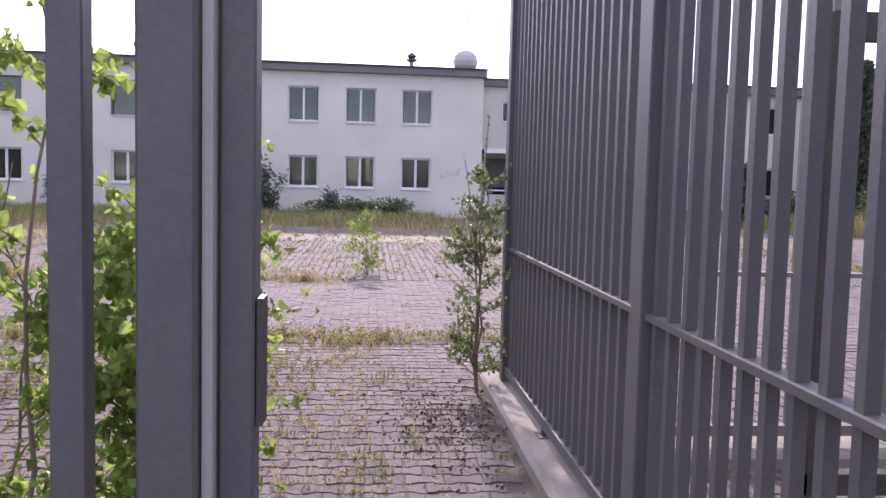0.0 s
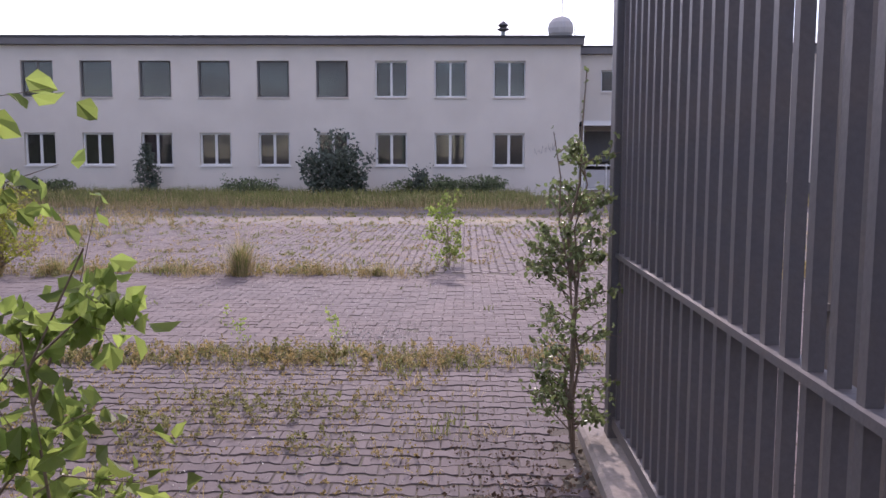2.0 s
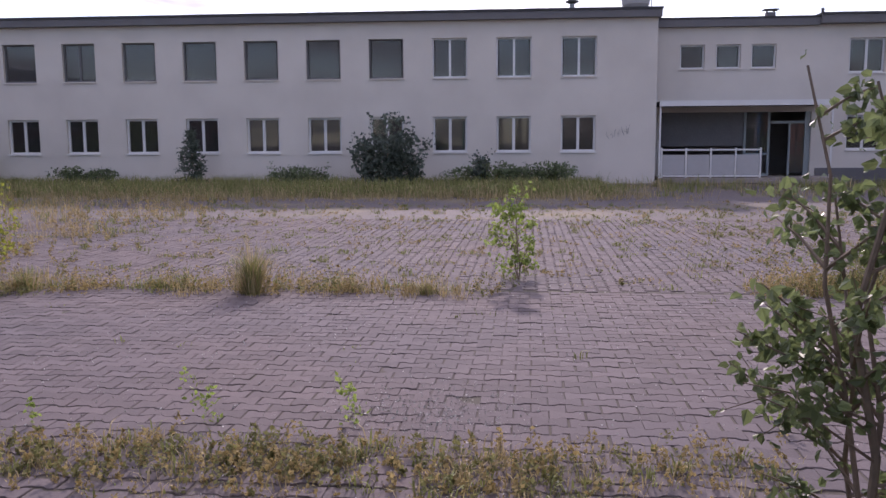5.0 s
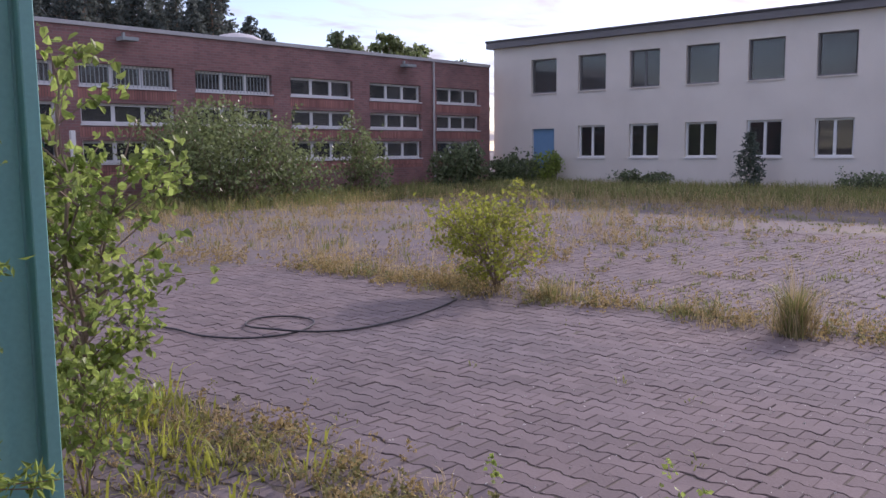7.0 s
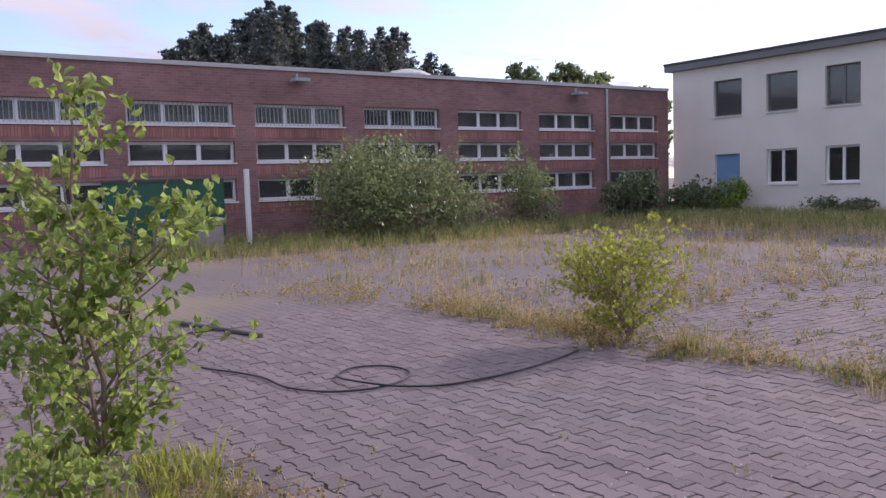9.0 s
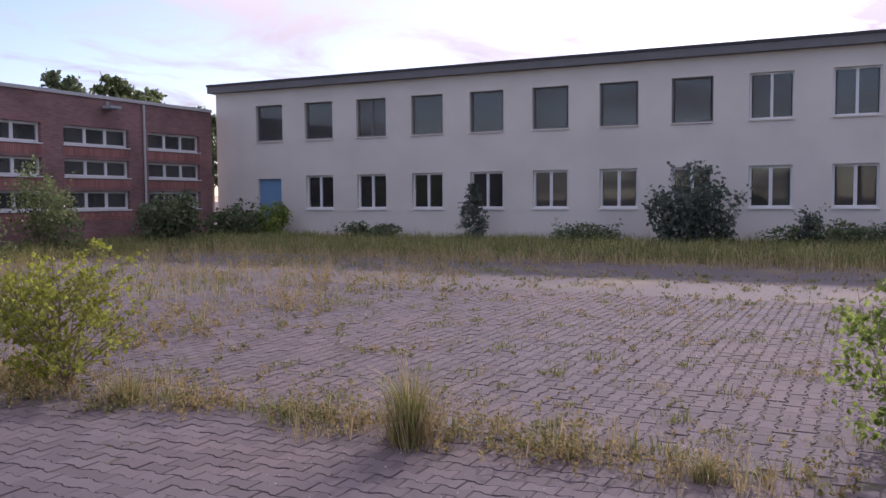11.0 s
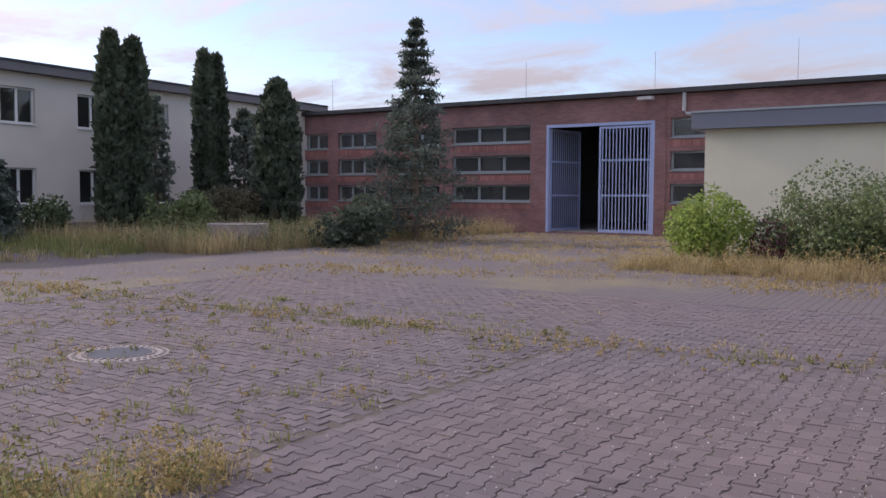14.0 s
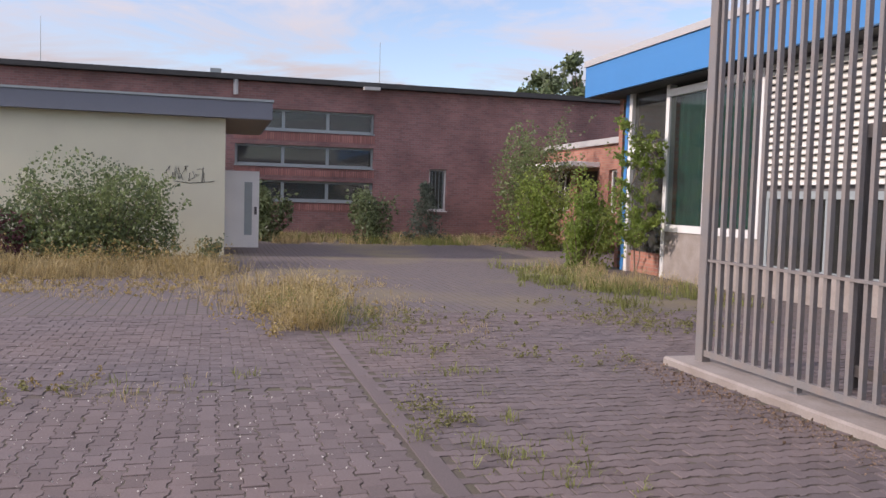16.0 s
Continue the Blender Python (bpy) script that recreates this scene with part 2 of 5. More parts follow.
M_BLACKINK = mat("black_spray_paint", (0.02, 0.02, 0.02), 0.7)
M_LITTER = mat("brown_leaf_litter", (0.17, 0.11, 0.07), 0.9, 0.3, 3, 40, 0, rand=0.4)
M_DIRT = mat("brown_sandy_dirt", (0.27, 0.19, 0.13), 0.95, 0.25, 3, 40, 0, rand=0.3)
M_CHALK = mat("pale_stone_grit", (0.55, 0.52, 0.47), 0.9, 0.2, 5, 50, 0, rand=0.3)


def ground_mat():
    """Far paving: the same stones, as relief and colour, out of reach of the built ones; soil and weeds further off."""
    m = bpy.data.materials.new("far_paving_and_soil")
    m.use_nodes = True
    nt = m.node_tree
    N, L = nt.nodes.new, nt.links.new
    b = nt.nodes["Principled BSDF"]
    tc, br = N("ShaderNodeTexCoord"), N("ShaderNodeTexBrick")
    L(tc.outputs["Object"], br.inputs["Vector"])
    for k, v in (("Color1", (0.15, 0.118, 0.113, 1)), ("Color2", (0.124, 0.105, 0.105, 1)), ("Mortar", (0.07, 0.062, 0.04, 1))):
        br.inputs[k].default_value = v
    for k, v in (("Scale", 1.0), ("Mortar Size", 0.008), ("Brick Width", 0.2), ("Row Height", 0.135)):
        br.inputs[k].default_value = v
    no = N("ShaderNodeTexNoise")
    no.inputs["Scale"].default_value, no.inputs["Detail"].default_value = 0.35, 8
    L(tc.outputs["Object"], no.inputs["Vector"])
    r = N("ShaderNodeMapRange")
    r.inputs["From Min"].default_value, r.inputs["From Max"].default_value = 0.5, 0.72
    L(no.outputs["Fac"], r.inputs["Value"])
    mx = N("ShaderNodeMix"); mx.data_type = "RGBA"
    mx.inputs[7].default_value = (0.2, 0.165, 0.09, 1)
    L(r.outputs[0], mx.inputs[0]); L(br.outputs["Color"], mx.inputs[6]); L(mx.outputs[2], b.inputs["Base Color"])
    b.inputs["Roughness"].default_value = 0.85
    bp = N("ShaderNodeBump"); bp.invert = True
    bp.inputs["Strength"].default_value, bp.inputs["Distance"].default_value = 0.6, 0.01
    L(br.outputs["Fac"], bp.inputs["Height"]); L(bp.outputs[0], b.inputs["Normal"])
    return m


M_GROUND = ground_mat()

# ---- building blocks ----


def link(name, bm, material, parent=None, label="", bevel=0.0):
    if bevel:
        bmesh.ops.bevel(bm, geom=bm.edges[:], offset=bevel, segments=1, affect="EDGES", clamp_overlap=True)
    me = bpy.data.meshes.new(name)
    bm.to_mesh(me)
    bm.free()
    me.materials.append(material)
    ob = new(name, me)
    ob.parent = parent
    if label:
        ob["label"] = label
    return ob


part = link


def thing(name, m, label, category, group="", kind=""):
    ob = new(name)
    ob.matrix_basis = m
    return tagged(ob, label, category, group, kind)


def box(bm, x0, x1, y0, y1, z0, z1):
    v = [bm.verts.new(p) for p in ((x0, y0, z0), (x1, y0, z0), (x1, y1, z0), (x0, y1, z0), (x0, y0, z1), (x1, y0, z1), (x1, y1, z1), (x0, y1, z1))]
    for f in ((3, 2, 1, 0), (4, 5, 6, 7), (0, 1, 5, 4), (1, 2, 6, 5), (2, 3, 7, 6), (3, 0, 4, 7)):
        bm.faces.new([v[i] for i in f])
    return bm


def B(*boxes):
    bm = bmesh.new()
    for b in boxes:
        box(bm, *b)
    return bm


def tube(bm, pts, r0, r1=None, seg=6, cap=True):
    """A tapered tube along points."""
    r1 = r0 if r1 is None else r1
    pts = [Vector(p) for p in pts]
    rings = []
    for i, p in enumerate(pts):
        d = (pts[min(i + 1, len(pts) - 1)] - pts[max(i - 1, 0)]).normalized()
        s = d.orthogonal().normalized()
        t = d.cross(s)
        r = r0 + (r1 - r0) * i / max(1, len(pts) - 1)
        rings.append([bm.verts.new(p + r * (math.cos(2 * math.pi * k / seg) * s + math.sin(2 * math.pi * k / seg) * t)) for k in range(seg)])
    for a, b in zip(rings, rings[1:]):
        for k in range(seg):
            bm.faces.new((a[k], a[(k + 1) % seg], b[(k + 1) % seg], b[k]))
    if cap:
        bm.faces.new(rings[0][::-1]); bm.faces.new(rings[-1])
    return bm


def lathe(bm, profile, seg=20, at=(0, 0, 0)):
    rings = [[bm.verts.new((at[0] + r * math.cos(2 * math.pi * k / seg), at[1] + r * math.sin(2 * math.pi * k / seg), at[2] + z)) for k in range(seg)] for r, z in profile]
    for a, b in zip(rings, rings[1:]):
        for k in range(seg):
            bm.faces.new((a[k], a[(k + 1) % seg], b[(k + 1) % seg], b[k]))
    bm.faces.new(rings[0][::-1]); bm.faces.new(rings[-1])
    return bm


def wall_mesh(length, height, thick, holes, z0=0.0):
    """A wall from u = 0 to length, front face at y = 0, back at y = thick, with openings (u0, u1, z0, z1) through it."""
    us = sorted({0.0, length, *(h[0] for h in holes), *(h[1] for h in holes)})
    zs = sorted({z0, height, *(h[2] for h in holes), *(h[3] for h in holes)})
    us, zs = [u for u in us if 0 <= u <= length], [z for z in zs if z0 <= z <= height]
    solid = [[not any(h[0] < (a + b) / 2 < h[1] and h[2] < (c + d) / 2 < h[3] for h in holes) for c, d in zip(zs, zs[1:])] for a, b in zip(us, us[1:])]
    bm = bmesh.new()
    cache = {}

    def V(i, j, k):
        if (i, j, k) not in cache:
            cache[i, j, k] = bm.verts.new((us[i], thick * k, zs[j]))
        return cache[i, j, k]

    nu, nz = len(us) - 1, len(zs) - 1
    ok = lambda i, j: 0 <= i < nu and 0 <= j < nz and solid[i][j]
    for i in range(nu):
        for j in range(nz):
            if not solid[i][j]:
                continue
            bm.faces.new((V(i, j, 0), V(i + 1, j, 0), V(i + 1, j + 1, 0), V(i, j + 1, 0)))
            bm.faces.new((V(i, j, 1), V(i, j + 1, 1), V(i + 1, j + 1, 1), V(i + 1, j, 1)))
            if not ok(i - 1, j): bm.faces.new((V(i, j, 0), V(i, j + 1, 0), V(i, j + 1, 1), V(i, j, 1)))
            if not ok(i + 1, j): bm.faces.new((V(i + 1, j, 0), V(i + 1, j, 1), V(i + 1, j + 1, 1), V(i + 1, j + 1, 0)))
            if not ok(i, j - 1): bm.faces.new((V(i, j, 0), V(i, j, 1), V(i + 1, j, 1), V(i + 1, j, 0)))
            if not ok(i, j + 1): bm.faces.new((V(i, j + 1, 0), V(i + 1, j + 1, 0), V(i + 1, j + 1, 1), V(i, j + 1, 1)))
    return bm


def window_part(parent, u0, u1, z0, z1, lights, frame_mat, pane_mat=None, bar=0.07, deep=0.12, sill_mat=None, opened=(), bars=False):
    """A window set back in its opening: frame with mullions, a pane for each light, a sill."""
    pane_mat = pane_mat or M_GLASS
    w, h = u1 - u0, z1 - z0
    bm = B((0.002, w - 0.002, deep, deep + 0.07, 0, bar), (0.002, w - 0.002, deep, deep + 0.07, h - bar, h - 0.002), (0.002, bar, deep, deep + 0.07, bar, h - bar), (w - bar, w - 0.002, deep, deep + 0.07, bar, h - bar))
    for k in range(1, lights):
        c = bar + (w - 2 * bar) * k / lights
        box(bm, c - bar * 0.7, c + bar * 0.7, deep - 0.004, deep + 0.074, bar, h - bar)
    win = part("window", bm, frame_mat, parent)
    win.location = (u0, 0, z0)
    for k in range(lights):
        a, b = bar + (w - 2 * bar) * k / lights, bar + (w - 2 * bar) * (k + 1) / lights
        if k in opened:
            continue
        pane = part("pane", B((a + 0.03, b - 0.03, deep + 0.03, deep + 0.036, bar, h - bar)), pane_mat, win)
        pane.visible_shadow = False
    if sill_mat:
        part("sill", B((-0.03, w + 0.03, -0.05, deep, -0.045, -0.003)), sill_mat, win)
    if bars:
        n = int(w / 0.13)
        for k in range(1, n):
            part("window_bar", B((w * k / n - 0.008, w * k / n + 0.008, deep - 0.05, deep - 0.034, 0, h)), M_GFRAME, win)
    return win


def shell(parent, length, height, depth, front):
    """The unseen sides, back, floor and roof of a hollow building whose front wall is front thick."""
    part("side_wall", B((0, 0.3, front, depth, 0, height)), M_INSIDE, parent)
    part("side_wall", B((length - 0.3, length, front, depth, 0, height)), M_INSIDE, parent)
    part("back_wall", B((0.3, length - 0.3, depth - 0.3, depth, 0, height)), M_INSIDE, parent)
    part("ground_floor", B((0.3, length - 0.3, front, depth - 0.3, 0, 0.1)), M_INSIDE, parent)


# ---- structure: ground ----
g = tagged(link("ground", B((-1500, 1500, -1500, 1500, -0.4, -0.012)), M_GROUND), "grey-red paved yard with soil and weeds", "ground", kind="structure")

# ---- structure: the white two-storey building ----
SL = math.degrees(math.atan(0.024))


def facade_matrix(x, y):
    return pose(x, y, 0, 0, 0, SL)


def white_wing():
    x0 = -24.55
    L = 4.75 - x0
    b = thing("white_office_building", facade_matrix(x0, 35.63 + 0.024 * (x0 + 9.965)), "long two-storey pale rendered office building, abandoned, windows broken", "building")
    ups, lows, holes = [], [], []
    for c in range(11):
        m = -9.965 + 2.377 * (c - 5) - x0
        ups.append((m - 0.65, m + 0.65, 3.94, 5.38))
        lows.append((m - 0.64, m + 0.64, 1.19, 2.51) if c else (m - 0.6, m + 0.55, 0.1, 2.42))
    part("wall", wall_mesh(L, 6.0, 0.35, ups + lows), M_RENDER, b)
    part("fascia", B((-0.25, L + 0.1, -0.25, 0.5, 6.0, 6.26)), M_FASCIA, b, "weathered grey roof fascia")
    part("roof_edge", B((-0.28, L + 0.13, -0.28, 0.5, 6.264, 6.35)), M_ROOF, b)
    part("roof", B((-0.2, L, 0.35, 11, 6.02, 6.25)), M_ROOF, b)
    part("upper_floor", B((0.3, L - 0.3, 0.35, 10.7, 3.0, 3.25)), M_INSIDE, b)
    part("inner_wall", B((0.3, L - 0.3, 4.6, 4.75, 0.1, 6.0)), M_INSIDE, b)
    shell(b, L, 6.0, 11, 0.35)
    for c, h in enumerate(ups):
        window_part(b, *h, 2 if c in (2, 8, 9, 10) else 1, M_WFRAME if c > 7 else M_FASCIA, sill_mat=M_RENDER, opened=(), pane_mat=M_DIRTY, bar=0.06)
    for c, h in enumerate(lows):
        if c:
            window_part(b, *h, 2, M_WFRAME, sill_mat=M_WHITE, bar=0.075)
    h = lows[0]
    bm = bmesh.new()
    rnd = random.Random(9)
    for k in range(7):
        u = 3.0 - x0 + 0.13 * k
        tube(bm, [(u + rnd.uniform(-0.06, 0.1), -0.006, 1.6 + 0.04 * k + rnd.uniform(0, 0.35)) for _ in range(4)], 0.008, 0.008, 4)
    part("graffiti", bm, M_INSIDE, b, "faint grey sprayed scribble")
    d = part("door", B((h[0], h[1], 0.12, 0.18, 0.1, 2.42), (h[0] + 0.1, h[1] - 0.1, 0.105, 0.12, 0.3, 1.2), (h[0] + 0.1, h[1] - 0.1, 0.105, 0.12, 1.3, 2.3)), M_BLUEDOOR, b, "faded blue metal door")
    part("handle", B((h[1] - 0.2, h[1] - 0.07, 0.05, 0.07, 1.1, 1.13), (h[1] - 0.1, h[1] - 0.07, 0.07, 0.12, 1.1, 1.13)), M_IRON, d)
    return b


def right_wing():
    x0, y0 = 4.75, 37.75
    b = thing("recessed_office_wing", facade_matrix(x0, y0), "recessed pale rendered office wing with entrance under a canopy", "building")
    L = 31.0
    ups = [(12.13 + 3.05 * k - x0, 13.44 + 3.05 * k - x0, 4.09, 5.38) for k in range(7)]
    lows = [(12.15 + 3.05 * k - x0, 13.44 + 3.05 * k - x0, 1.19, 2.51) for k in range(7)]
    small = [(a - x0, a + 0.92 - x0, 4.3, 5.2) for a in (5.85, 7.2, 8.52)]
    entry = [(0.4, 6.1, 0.2, 2.65)]
    part("wall", wall_mesh(L, 6.0, 0.35, ups + lows + small + entry), M_RENDER, b)
    part("fascia", B((0.12, 6.2, -0.2, 0.5, 5.85, 6.12)), M_FASCIA, b)
    part("fascia", B((6.21, L + 0.2, -0.35, 0.5, 5.9, 6.2)), M_FASCIA, b)
    part("roof_edge", B((6.2, L + 0.2, -0.38, 0.5, 6.204, 6.29)), M_ROOF, b)
    part("roof_edge", B((0.1, 6.195, -0.22, 0.5, 6.124, 6.2)), M_ROOF, b)
    part("roof", B((0, L, 0.35, 10, 6.0, 6.12)), M_ROOF, b)
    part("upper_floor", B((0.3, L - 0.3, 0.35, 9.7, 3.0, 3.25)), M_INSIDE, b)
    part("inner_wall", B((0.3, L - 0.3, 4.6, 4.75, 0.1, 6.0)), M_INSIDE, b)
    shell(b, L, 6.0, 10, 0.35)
    part("plinth", B((6.3, L, -0.05, -0.003, 0, 0.5)), M_FASCIA, b, "dark plinth strip")
    for h in ups + lows:
        window_part(b, *h, 2, M_WFRAME, sill_mat=M_WHITE, bar=0.07)
    for h in small:
        window_part(b, *h, 1, M_WFRAME, sill_mat=M_RENDER, pane_mat=M_DIRTY, bar=0.06)
    # glazed entrance: shutters, lights and a door
    part("shutter", B((0.4, 3.6, 0.12, 0.16, 1.35, 2.65)), M_FASCIA, b, "closed grey roller shutter")
    win = part("window", B((0.4, 4.6, 0.1, 0.17, 0.2, 0.3), (3.62, 3.7, 0.1, 0.17, 0.3, 2.65), (4.52, 4.6, 0.1, 0.17, 0.3, 2.65), (3.7, 4.52, 0.1, 0.17, 1.0, 1.08), (5.9, 6.1, 0.1, 0.17, 0.2, 2.65), (4.6, 5.9, 0.1, 0.17, 2.2, 2.3), (5.3, 5.37, 0.1, 0.17, 0.2, 2.2)), M_GFRAME, b)
    part("pane", B((3.7, 4.52, 0.13, 0.136, 1.08, 2.65)), M_DIRTY, win)
    part("pane", B((5.37, 5.9, 0.13, 0.136, 0.3, 2.2)), M_DIRTY, win)
    return b


white_wing()
right_wing()


def entrance_canopy():
    m = facade_matrix(4.87, 35.95)
    c = thing("entrance_canopy", m, "flat white-edged entrance canopy on thin steel posts", "canopy")
    part("roof_slab", B((0, 6.2, 0, 1.78, 2.86, 3.0)), M_ROOF, c)
    part("edge_trim", B((-0.02, 6.25, -0.06, -0.003, 2.82, 3.02)), M_WHITE, c, "white edge trim")
    for u in (0.03, 6.15):
        part("post", B((u - 0.03, u + 0.03, 0.02, 0.08, 0.14, 2.86)), M_WHITE, c)
    s = thing("entrance_step", m, "low concrete entrance platform with a step", "step", kind="structure")
    part("slab", B((0, 6.4, -0.1, 1.79, 0, 0.2)), M_CONC, s, bevel=0.01)
    part("lower_step", B((3.6, 6.6, -0.5, -0.104, 0, 0.1)), M_CONC, s, bevel=0.01)
    r = thing("entrance_balustrade", m, "white metal balustrade with pale panels on the platform", "railing")
    part("top_rail", B((0.08, 3.7, 0.02, 0.08, 1.2, 1.26)), M_WHITE, r)
    part("bottom_rail", B((0.08, 3.7, 0.02, 0.08, 0.24, 0.3)), M_WHITE, r)
    for k in range(5):
        u = 0.08 + 3.56 * k / 4
        part("post", B((u, u + 0.06, 0.015, 0.085, 0.2, 1.3)), M_WHITE, r)
        if k < 4:
            part("panel", B((u + 0.08, u + 0.87, 0.04, 0.06, 0.32, 1.05)), M_DISH, r, "dull pale infill panel")


entrance_canopy()

# ---- structure: the red brick halls ----


def brick_hall(name, m, L, height, bays, rows, frame_mat, label, extra=(), lights=3, bars=False, door=None):
    b = thing(name, m, label, "building")
    holes = [(a, c, z0, z1) for a, c in bays for z0, z1 in rows] + list(extra)
    if door:
        holes.append(door)
    part("wall", wall_mesh(L, height - 0.2, 0.36, holes), M_BRICK, b)
    part("roof", B((0, L, 0.36, 14, height - 0.28, height - 0.12)), M_ROOF, b)
    shell(b, L, height - 0.3, 14, 0.36)
    for a, c in bays:
        for k, (z0, z1) in enumerate(rows):
            window_part(b, a, c, z0, z1, lights, frame_mat, M_DIRTY, bar=0.085, deep=0.14, sill_mat=frame_mat, bars=bars and k == len(rows) - 1 and 8 < a < 27)
            part("soldier_course", B((a - 0.05, c + 0.05, -0.012, -0.002, z0 - 0.36, z0 - 0.08)), M_SOLDIER, b, "upright brick course under the sill")
    return b


WEST_Y0 = -4.0
west_bays = [(8.9 + 3.755 * k - WEST_Y0 if k else 8.85 - WEST_Y0, 12.05 + 3.75 * k - WEST_Y0 - (0.06 * k)) for k in range(7)]
west_bays = [(a - 7.5, b - 7.5) for a, b in west_bays[:2]] + west_bays
WL = 38.9
west = brick_hall("west_brick_hall", pose(-24.5, WEST_Y0, 0, 0, 0, 90), WL, 5.38, west_bays, [(1.25, 1.92), (2.4, 3.02), (3.5, 4.16)], M_WFRAME,
                  "low dark red brick hall with three rows of strip windows", bars=True)
part("roof_edge", B((0, WL, -0.06, 0.5, 5.18, 5.3)), M_DISH, west, "pale metal roof edge")
bm = bmesh.new()
tube(bm, [(35.2, -0.07, 5.15), (35.2, -0.07, 0.2)], 0.05)
part("downpipe", bm, M_DISH, west, "pale grey downpipe")
for u in (21.8, 33.5, 10.5):
    part("floodlight", B((u - 0.25, u + 0.25, -0.5, -0.1, 4.83, 4.93), (u - 0.03, u + 0.03, -0.1, -0.003, 4.86, 5.1)), M_GFRAME, west)

EAST_Y1 = 39.3
eu = lambda y: EAST_Y1 - y
east_bays = [(eu(b), eu(a)) for a, b in ((2.9, 8.0), (8.7, 13.7), (14.3, 19.1), (25.25, 29.25), (29.95, 33.0), (33.6, 36.0), (36.65, 38.8))]
gate_hole = (eu(24.5), eu(19.75), 0.05, 4.62)
small_hole = (eu(0.7), eu(0.0), 1.1, 2.7)
EL = 55.0
east = brick_hall("east_brick_hall", pose(34.5, EAST_Y1 + 0.28, 0, 0, 0, -90), EL, 5.82, east_bays, [(1.33, 2.08), (2.62, 3.38), (3.92, 4.68)], M_GFRAME,
                  "dark red brick hall with strip windows and an open barred gate", extra=(small_hole,), door=gate_hole)
part("roof_edge", B((-0.1, EL, -0.28, 0.5, 5.64, 5.82)), M_ROOF, east, "black bitumen roof edge")
window_part(east, *small_hole, 1, M_WHITE, M_DIRTY, bar=0.07, sill_mat=M_WHITE, bars=True)


def hall_gate():
    u0, u1, z0, z1 = gate_hole
    f = part("gate_frame", B((u0, u0 + 0.12, 0.0, 0.2, z0, z1 - 0.12), (u1 - 0.12, u1, 0.0, 0.2, z0, z1 - 0.12), (u0, u1, 0.0, 0.2, z1 - 0.12, z1)), M_GATE, east, "pale blue-grey steel gate frame")
    for side in (0, 1):
        w = (u1 - u0) / 2 - 0.14
        h = z1 - z0 - 0.18
        bm = B((0, 0.08, -0.03, 0.03, 0, h), (w - 0.08, w, -0.03, 0.03, 0, h), (0.08, w - 0.08, -0.03, 0.03, 0, 0.12), (0.08, w - 0.08, -0.03, 0.03, h - 0.1, h), (0.08, w - 0.08, -0.03, 0.03, 1.5, 1.58), (0.08, w - 0.08, -0.03, 0.03, 2.95, 3.03))
        leaf = part("gate_leaf", bm, M_GATE, east, "barred steel gate leaf")
        n = 15
        for k in range(1, n):
            part("bar", B((w * k / n - 0.02, w * k / n + 0.02, -0.012, 0.012, 0.12, h - 0.1)), M_GATE, leaf)
        leaf.matrix_basis = pose(u1 - 0.13, 0.08, z0 + 0.03, 0, 0, 180) if side else pose(u0 + 0.13, 0.1, z0 + 0.03, 0, 0, 78)


hall_gate()
for y, z in ((20.0, 5.5), (3.1, 5.6)):
    part("floodlight", B((eu(y) - 0.3, eu(y) + 0.3, -0.6, -0.3, z - 0.1, z + 0.02), (eu(y) - 0.03, eu(y) + 0.03, -0.3, -0.003, z - 0.05, z)), M_DISH, east)
bm = bmesh.new()
tube(bm, [(eu(19.3), -0.06, 5.6), (eu(19.3), -0.06, 0.1)], 0.03)
part("downpipe", bm, M_BRICK, east)
bm = bmesh.new()
tube(bm, [(eu(18.55), -0.15, 5.64), (eu(18.55), -0.15, 4.95), (eu(18.45), -0.15, 4.8), (eu(18.2), -0.12, 4.8)], 0.08, seg=10)
part("spout", bm, M_DISH, east)
bm = bmesh.new()
tube(bm, [(eu(8.0), -0.15, 5.64), (eu(8.0), -0.15, 5.1)], 0.09, seg=10)
part("spout", bm, M_DISH, east)
for y in (36.5, 25.6, 19.85, 14.5, 2.7):
    bm = bmesh.new()
    tube(bm, [(eu(y), 0.2, 5.7), (eu(y), 0.2, 7.4)], 0.014, 0.008, 5)
    part("lightning_rod", bm, M_GFRAME, east)
for y, w, h in ((8.7, 0.4, 0.35), (-2.0, 0.5, 0.15)):
    part("roof_vent", B((eu(y) - w / 2, eu(y) + w / 2, 1.0, 1.0 + w, 5.7, 5.8 + h)), M_GFRAME, east)
bm = bmesh.new()
for i, j in ((0, 0),):
    vs = [bm.verts.new(p) for p in ((eu(1.6), 3, 5.7), (eu(-1.2), 3, 5.7), (eu(-1.2), 5, 5.7), (eu(1.6), 5, 5.7), (eu(1.2), 4, 6.45), (eu(-0.8), 4, 6.25))]
    for f in ((0, 1, 5, 4), (1, 2, 5), (2, 3, 4, 5), (3, 0, 4), (3, 2, 1, 0)):
        bm.faces.new([vs[k] for k in f])
part("skylight", bm, M_DISH, east, "pale ridge skylight")

# ---- the cream kiosk ----


